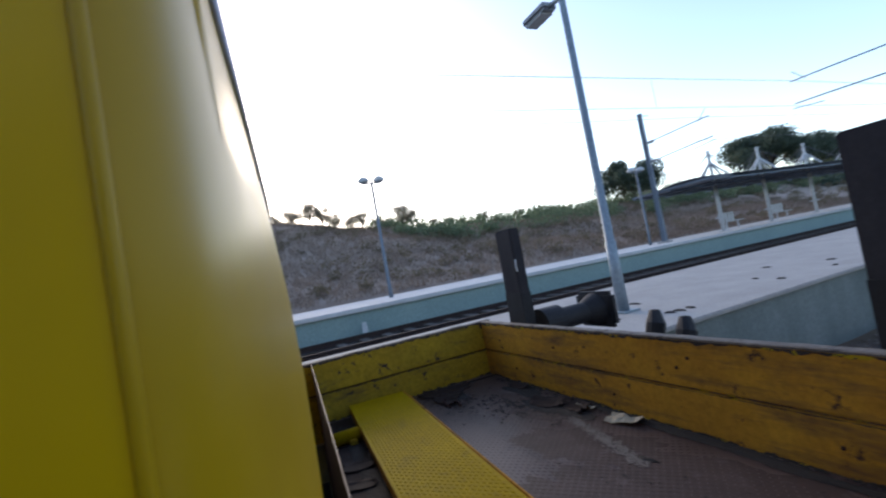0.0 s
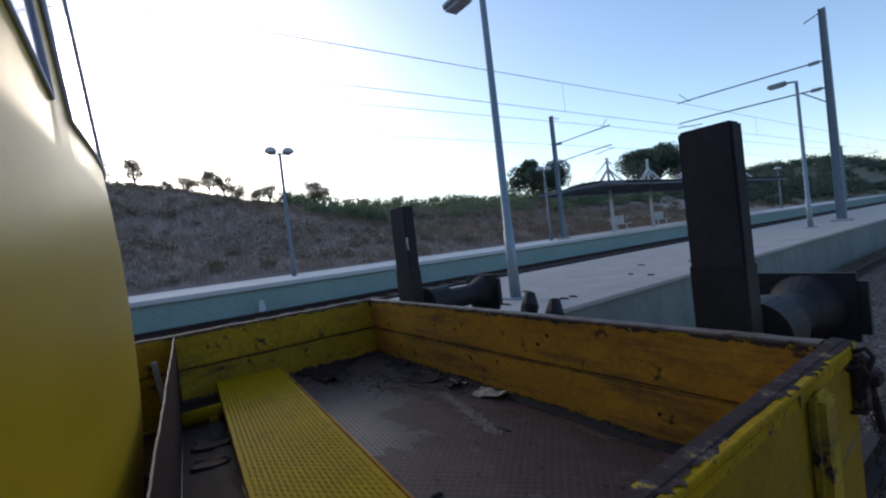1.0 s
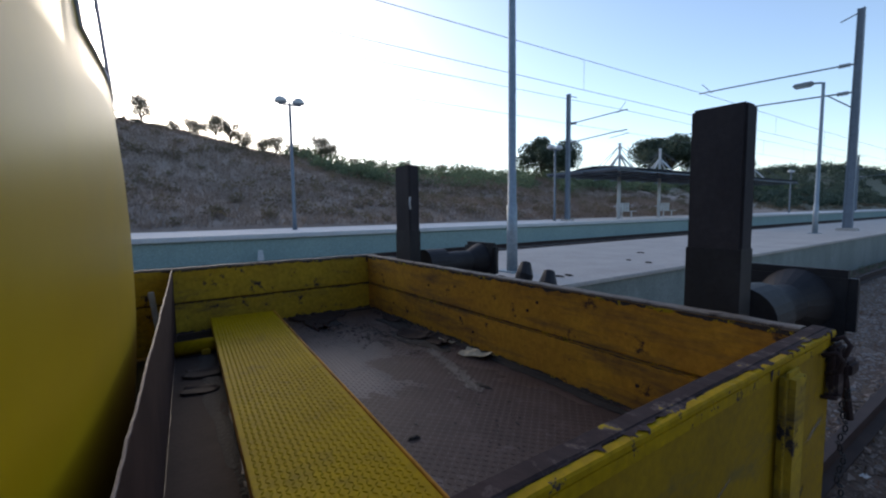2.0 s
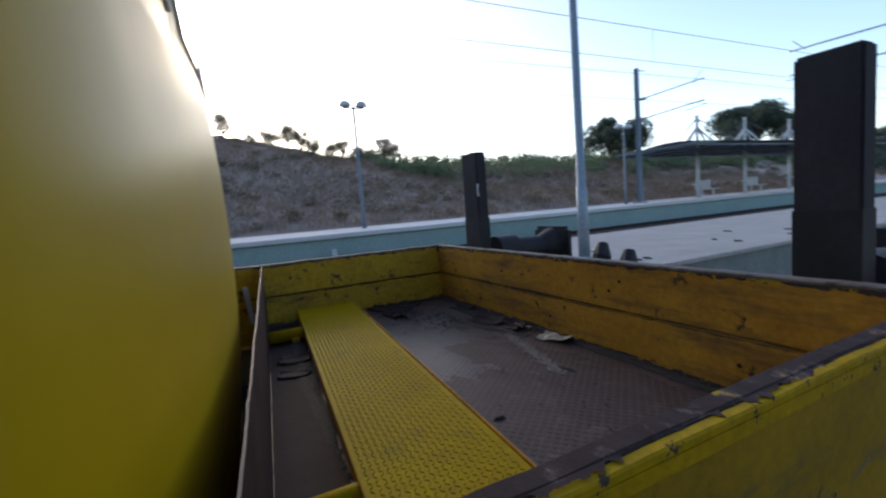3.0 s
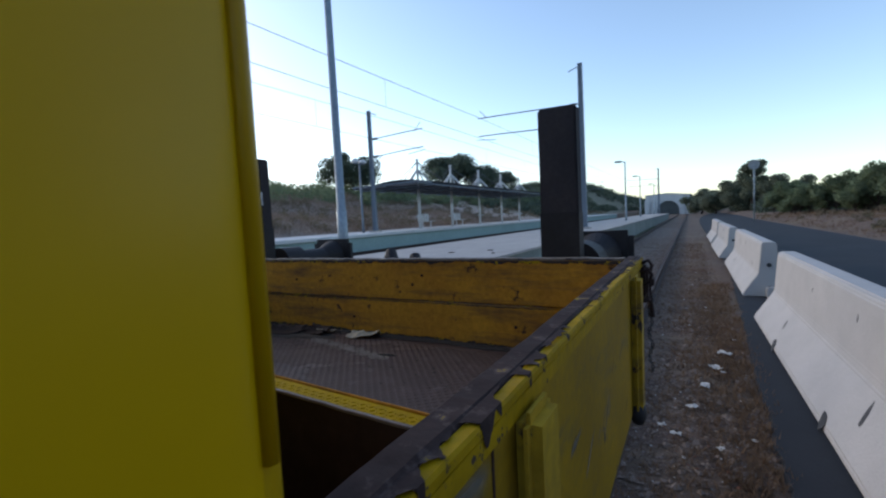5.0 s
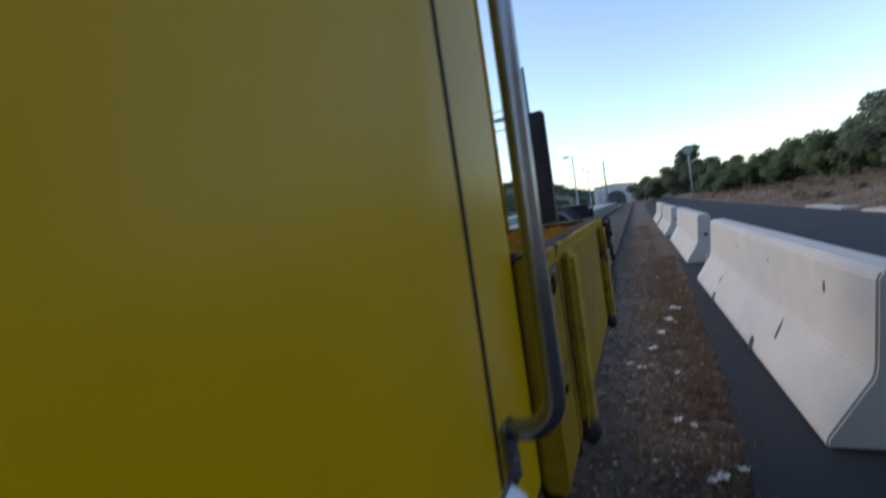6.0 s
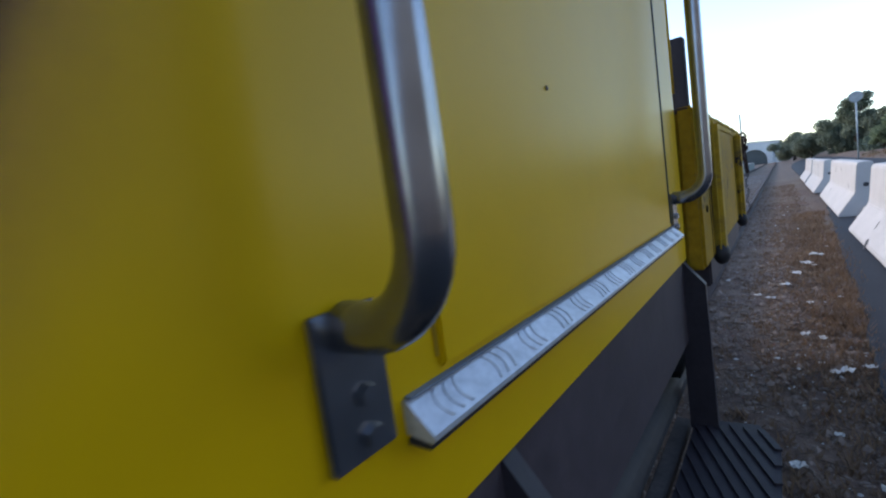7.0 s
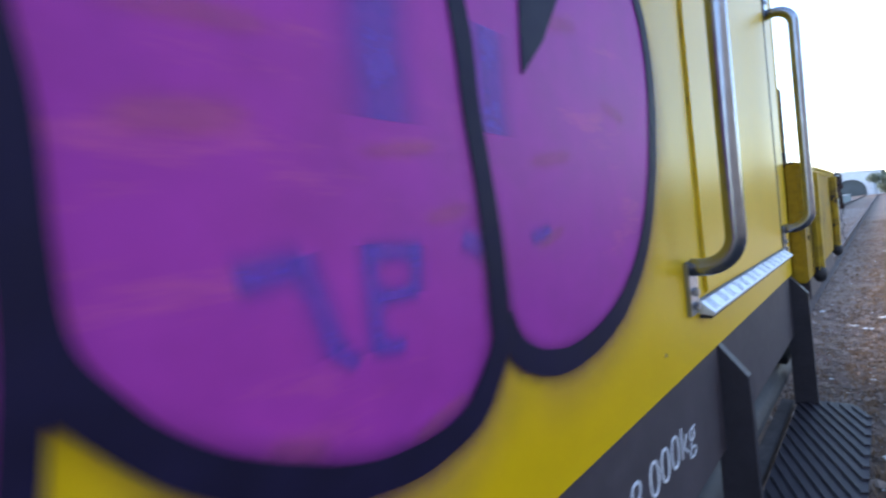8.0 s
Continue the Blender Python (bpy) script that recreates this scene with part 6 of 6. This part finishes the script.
for x, y, s in ((5.5, 142, 1.0), (10, 140, 1.1), (15, 136, 1.05), (20, 120, 1.0), (3.5, 146, 0.95), (8.5, 104, 0.9), (15.5, 102, 0.75), (1.5, 150, 0.9), (5.0, 108, 0.85), (2.5, 118, 0.9), (18.2, 40.5, 0.95)):
    plant_copy(oak_s, x, y, s, random.uniform(0, 360))
shrub = tree((9.5, 56, 0.35), 2.7, 3.4, 33, leaves=5500, trunk=0.10, mat="leaf_green", label="bushy green roadside shrub", size=0.095, group="roadside shrubs", low=0.25)
for k in range(34):
    u = k / 33
    x = 9.0 + 15 * u ** 1.2 + random.uniform(-0.8, 0.8)
    y = 62 - 28 * u + random.uniform(-2, 2)
    c = plant_copy(shrub, x, y, random.uniform(0.7, 1.3) * (0.75 + 0.5 * u), random.uniform(0, 360))
    c.scale.z *= random.uniform(0.9, 1.45)


def scrub_belt(name, n, seed, xr, yr, r, mat, label, dens=60, size=0.2, up=0.4):
    rng = random.Random(seed)
    cent, rad, cnt = [], [], []
    for _ in range(n):
        x, y = rng.uniform(*xr), rng.uniform(*yr)
        q = rng.uniform(*r)
        cent.append((x, y, land(x, y) + q * up))
        rad.append(q)
        cnt.append(int(dens * rng.uniform(0.6, 1.3)))
    ob = leaf_mesh(name, cent, rad, cnt, size, seed, M[mat])
    return tagged(ob, label, "bushes", kind="stuff")


scrub_belt("green_thicket", 420, 1, (-46, -30), (12, 110), (0.7, 1.7), "leaf_green", "belt of dark green reeds and bushes along the hill", 260, 0.12)
scrub_belt("low_scrub", 1500, 2, (-44, -18), (-20, 120), (0.25, 0.65), "leaf_dry", "low dry scrub on the slope", 70, 0.075)
scrub_belt("skyline_scrub", 150, 3, (-46, -41), (-20, 20), (0.25, 0.55), "leaf_dark", "low dark bushes on the skyline", 90, 0.08)
scrub_belt("verge_scrub", 160, 4, (7.0, 26), (8, 66), (0.15, 0.5), "leaf_dry", "low dry weeds on the road verge", 60, 0.09)
scrub_belt("far_thicket", 160, 5, (9, 40), (60, 140), (1.2, 2.6), "leaf_dark", "distant dark thicket", 120, 0.32)
scrub_belt("hill_wood", 420, 6, (-90, -2), (146, 200), (1.2, 2.4), "leaf_dark", "distant dark wood on the hill", 120, 0.28)
scrub_belt("slope_wood", 520, 16, (-80, -20), (66, 146), (0.8, 1.6), "leaf_dark", "distant dark bushes on the slope", 120, 0.26)


def grass(name, n, seed, xr, yr, h, mat, label, peak=None):
    rng = np.random.default_rng(seed)
    verts, faces = [], []
    for _ in range(n):
        x, y = (rng.uniform(*xr) if peak is None else rng.triangular(xr[0], peak, xr[1])), rng.uniform(*yr)
        if -0.5 < x < 1.5 and x > road_edge(y) + 0.10 * rng.random() ** 2:
            continue
        z = land(x, y) - 0.005
        for _b in range(5):
            a, l, w = rng.uniform(0, 6.28), h * rng.uniform(0.4, 1.2), 0.004 + h * 0.02
            dx, dy = math.cos(a), math.sin(a)
            ox, oy = rng.normal(0, h * 0.25, 2)
            k = len(verts)
            verts += [(x + ox - dy * w, y + oy + dx * w, z), (x + ox + dy * w, y + oy - dx * w, z), (x + ox + dx * l * 0.5, y + oy + dy * l * 0.5, z + l * 0.8)]
            faces.append((k, k + 1, k + 2))
    return tagged(raw(name, verts, faces, M[mat]), label, "grass", kind="stuff")


grass("dry_grass_edge", 2600, 1, (-0.40, 0.70), (-1.5, 22), 0.045, "straw", "short dry grass at the asphalt edge", 0.5)
grass("dry_stalks_edge", 1100, 11, (0.25, 0.95), (-1.0, 10), 0.10, "straw", "standing dry stalks along the asphalt edge", 0.62)
grass("path_straw", 2000, 12, (-0.25, 0.80), (-1.5, 9), 0.065, "straw", "flattened orange straw on the path", 0.55)
grass("dry_grass_track", 1800, 2, (-2.7, 0.3), (2.5, 22), 0.05, "straw", "sparse dry grass in the siding")
grass("dry_grass_verge", 5000, 3, (6.5, 24), (6, 60), 0.28, "straw", "tall dry grass on the verge")
grass("hill_grass", 36000, 4, (-42, -17.6), (-12, 50), 0.42, "hill_straw", "tall dry grass on the slope")
grass("siding_weeds", 700, 5, (-2.9, -2.3), (9, 45), 0.12, "leaf_green", "green weeds at the foot of the platform wall")


# ---------------------------------------------------------------- gravel and litter
def stones(name, n, seed, xr, yr, r, label, power=1.0, mat="stone", peak=None):
    """Loose angular stones half sunk in the dirt."""
    rng = np.random.default_rng(seed)
    base = np.array([(1, 0, 0), (-1, 0, 0), (0, 1, 0), (0, -1, 0), (0, 0, 1), (0, 0, -0.6)], float)
    tri = [(0, 2, 4), (2, 1, 4), (1, 3, 4), (3, 0, 4), (2, 0, 5), (1, 2, 5), (3, 1, 5), (0, 3, 5)]
    verts, faces = [], []
    for _ in range(n):
        x, y = (rng.uniform(*xr) if peak is None else rng.triangular(xr[0], peak, xr[1])), yr[0] + (yr[1] - yr[0]) * rng.random() ** power
        s = rng.uniform(*r) * (1 + (rng.random() < 0.06) * 0.9)
        p = base * (1 + rng.uniform(-0.35, 0.35, (6, 1))) * s * np.array([1, rng.uniform(0.6, 1.0), 0.6])
        a = rng.uniform(0, 6.28)
        c, sn = math.cos(a), math.sin(a)
        k = len(verts)
        z = land(x, y) + 0.1 * s
        verts += [(x + q[0] * c - q[1] * sn, y + q[0] * sn + q[1] * c, z + q[2]) for q in p]
        faces += [(k + i, k + j, k + l) for i, j, l in tri]
    return tagged(raw(name, verts, faces, M[mat]), label, "gravel", kind="stuff")


stones("path_gravel", 7500, 1, (-0.42, 0.72), (-2.2, 11), (0.005, 0.023), "loose grey-brown gravel beside the rail", 1.3)
stones("siding_ballast", 7000, 2, (-2.65, -0.2), (1.8, 26), (0.012, 0.038), "old brown ballast in the siding", 1.4)
stones("siding_gravel", 13000, 12, (-2.1, -0.47), (2.2, 40), (0.010, 0.026), "grey-brown gravel between the siding rails", 1.5, "pale_gravel")
stones("pale_grit", 260, 21, (0.62, 1.02), (1.2, 2.5), (0.004, 0.011), "pale crumbs of plaster scattered on the asphalt", 1.0, "paper")
stones("edge_gravel", 900, 3, (0.6, 1.0), (-1, 9), (0.004, 0.012), "scattered grit on the asphalt", 1.2)

stones("paper_grit", 650, 7, (-0.3, 0.75), (-1.6, 12), (0.004, 0.012), "tiny pale scraps and grit strewn on the path", 1.2, "paper", 0.4)
stones("paper_bits", 110, 9, (-0.1, 0.72), (-1.3, 2.2), (0.007, 0.017), "torn bits of white paper and plaster on the path", 1.0, "paper", 0.45)
stones("brick_grit", 1300, 8, (-0.42, 0.76), (-1.6, 14), (0.004, 0.012), "small reddish brick crumbs on the path", 1.2, "red_grit", 0.4)


def twigs(name, n, seed, xr, yr, peak, label):
    """Short dead stalks lying crosswise on the dirt."""
    rng = np.random.default_rng(seed)
    verts, faces = [], []
    for _ in range(n):
        x, y = rng.triangular(xr[0], peak, xr[1]), yr[0] + (yr[1] - yr[0]) * rng.random() ** 1.3
        a, l, w = rng.uniform(0, 3.14), rng.uniform(0.015, 0.06), rng.uniform(0.0012, 0.003)
        dx, dy, z = math.cos(a) * l, math.sin(a) * l, land(x, y) + 0.006
        px, py = -math.sin(a) * w, math.cos(a) * w
        k, tip = len(verts), rng.uniform(0.0, 0.018)
        verts += [(x - dx + px, y - dy + py, z), (x - dx - px, y - dy - py, z), (x + dx, y + dy, z + tip), (x, y, z + 2.2 * w + tip * 0.5)]
        faces += [(k, k + 1, k + 3), (k + 1, k + 2, k + 3), (k + 2, k, k + 3)]
    return tagged(raw(name, verts, faces, M["twig"]), label, "debris", kind="stuff")


twigs("path_twigs", 4500, 3, (-0.42, 0.72), (-2.0, 12), 0.4, "dead brown stalks and twigs on the path")

litter = []
rnd = random.Random(9)
LABEL = "crumpled scrap of white paper on the gravel"
for k in range(5):
    litter.append(paper_scrap(0.1 + 0.1 * k, 3.0 + 0.5 * k, 0.012, 0.07 + 0.014 * k, 0.045 + 0.01 * k, 40 * k, 20 + k, M["paper"], LABEL, "paper_scrap", "litter on the path"))
for x, y, s in ((0.014, 3.11, 1.0), (0.356, 2.91, 0.95), (0.551, 3.10, 0.95), (0.452, 4.41, 0.9), (0.382, 2.04, 1.3), (0.30, 2.10, 1.0), (0.45, 1.514, 1.2), (0.55, 1.60, 0.9), (0.40, 1.48, 0.9), (0.15, 1.62, 0.8),
                (0.36, 0.80, 0.8), (0.22, 0.50, 0.9), (0.46, 0.45, 0.9), (0.30, 0.0, 0.8), (0.12, 0.15, 0.6), (0.62, 5.6, 0.7), (0.18, 6.2, 0.7), (0.40, 7.4, 0.8), (-0.1, 5.6, 0.6), (0.1, 8.0, 0.9),
                (-0.2, 4.1, 0.8), (-0.25, 3.7, 0.9), (0.22, 9.6, 1.0), (0.3, 11.5, 1.1), (0.45, -0.5, 0.7), (0.25, -0.7, 0.6), (0.45, -0.25, 0.6)):
    c = copy_thing(rnd.choice(litter), pose(x, y, 0.006, 0, 0, rnd.uniform(0, 360)))
    c.scale = (s * 0.48, s * 0.48, s * 0.8)
for k in range(10):
    x, y = rnd.uniform(-4.4, -3.0), rnd.uniform(3.6, 9)
    patch("dry_leaf_patch", x, y, rnd.uniform(0.03, 0.09), rnd.uniform(0.02, 0.04), 70 + k, M["dirt"], 0.001, 0.855, 0.02)["label"] = "scrap of dark dry leaves on the platform"
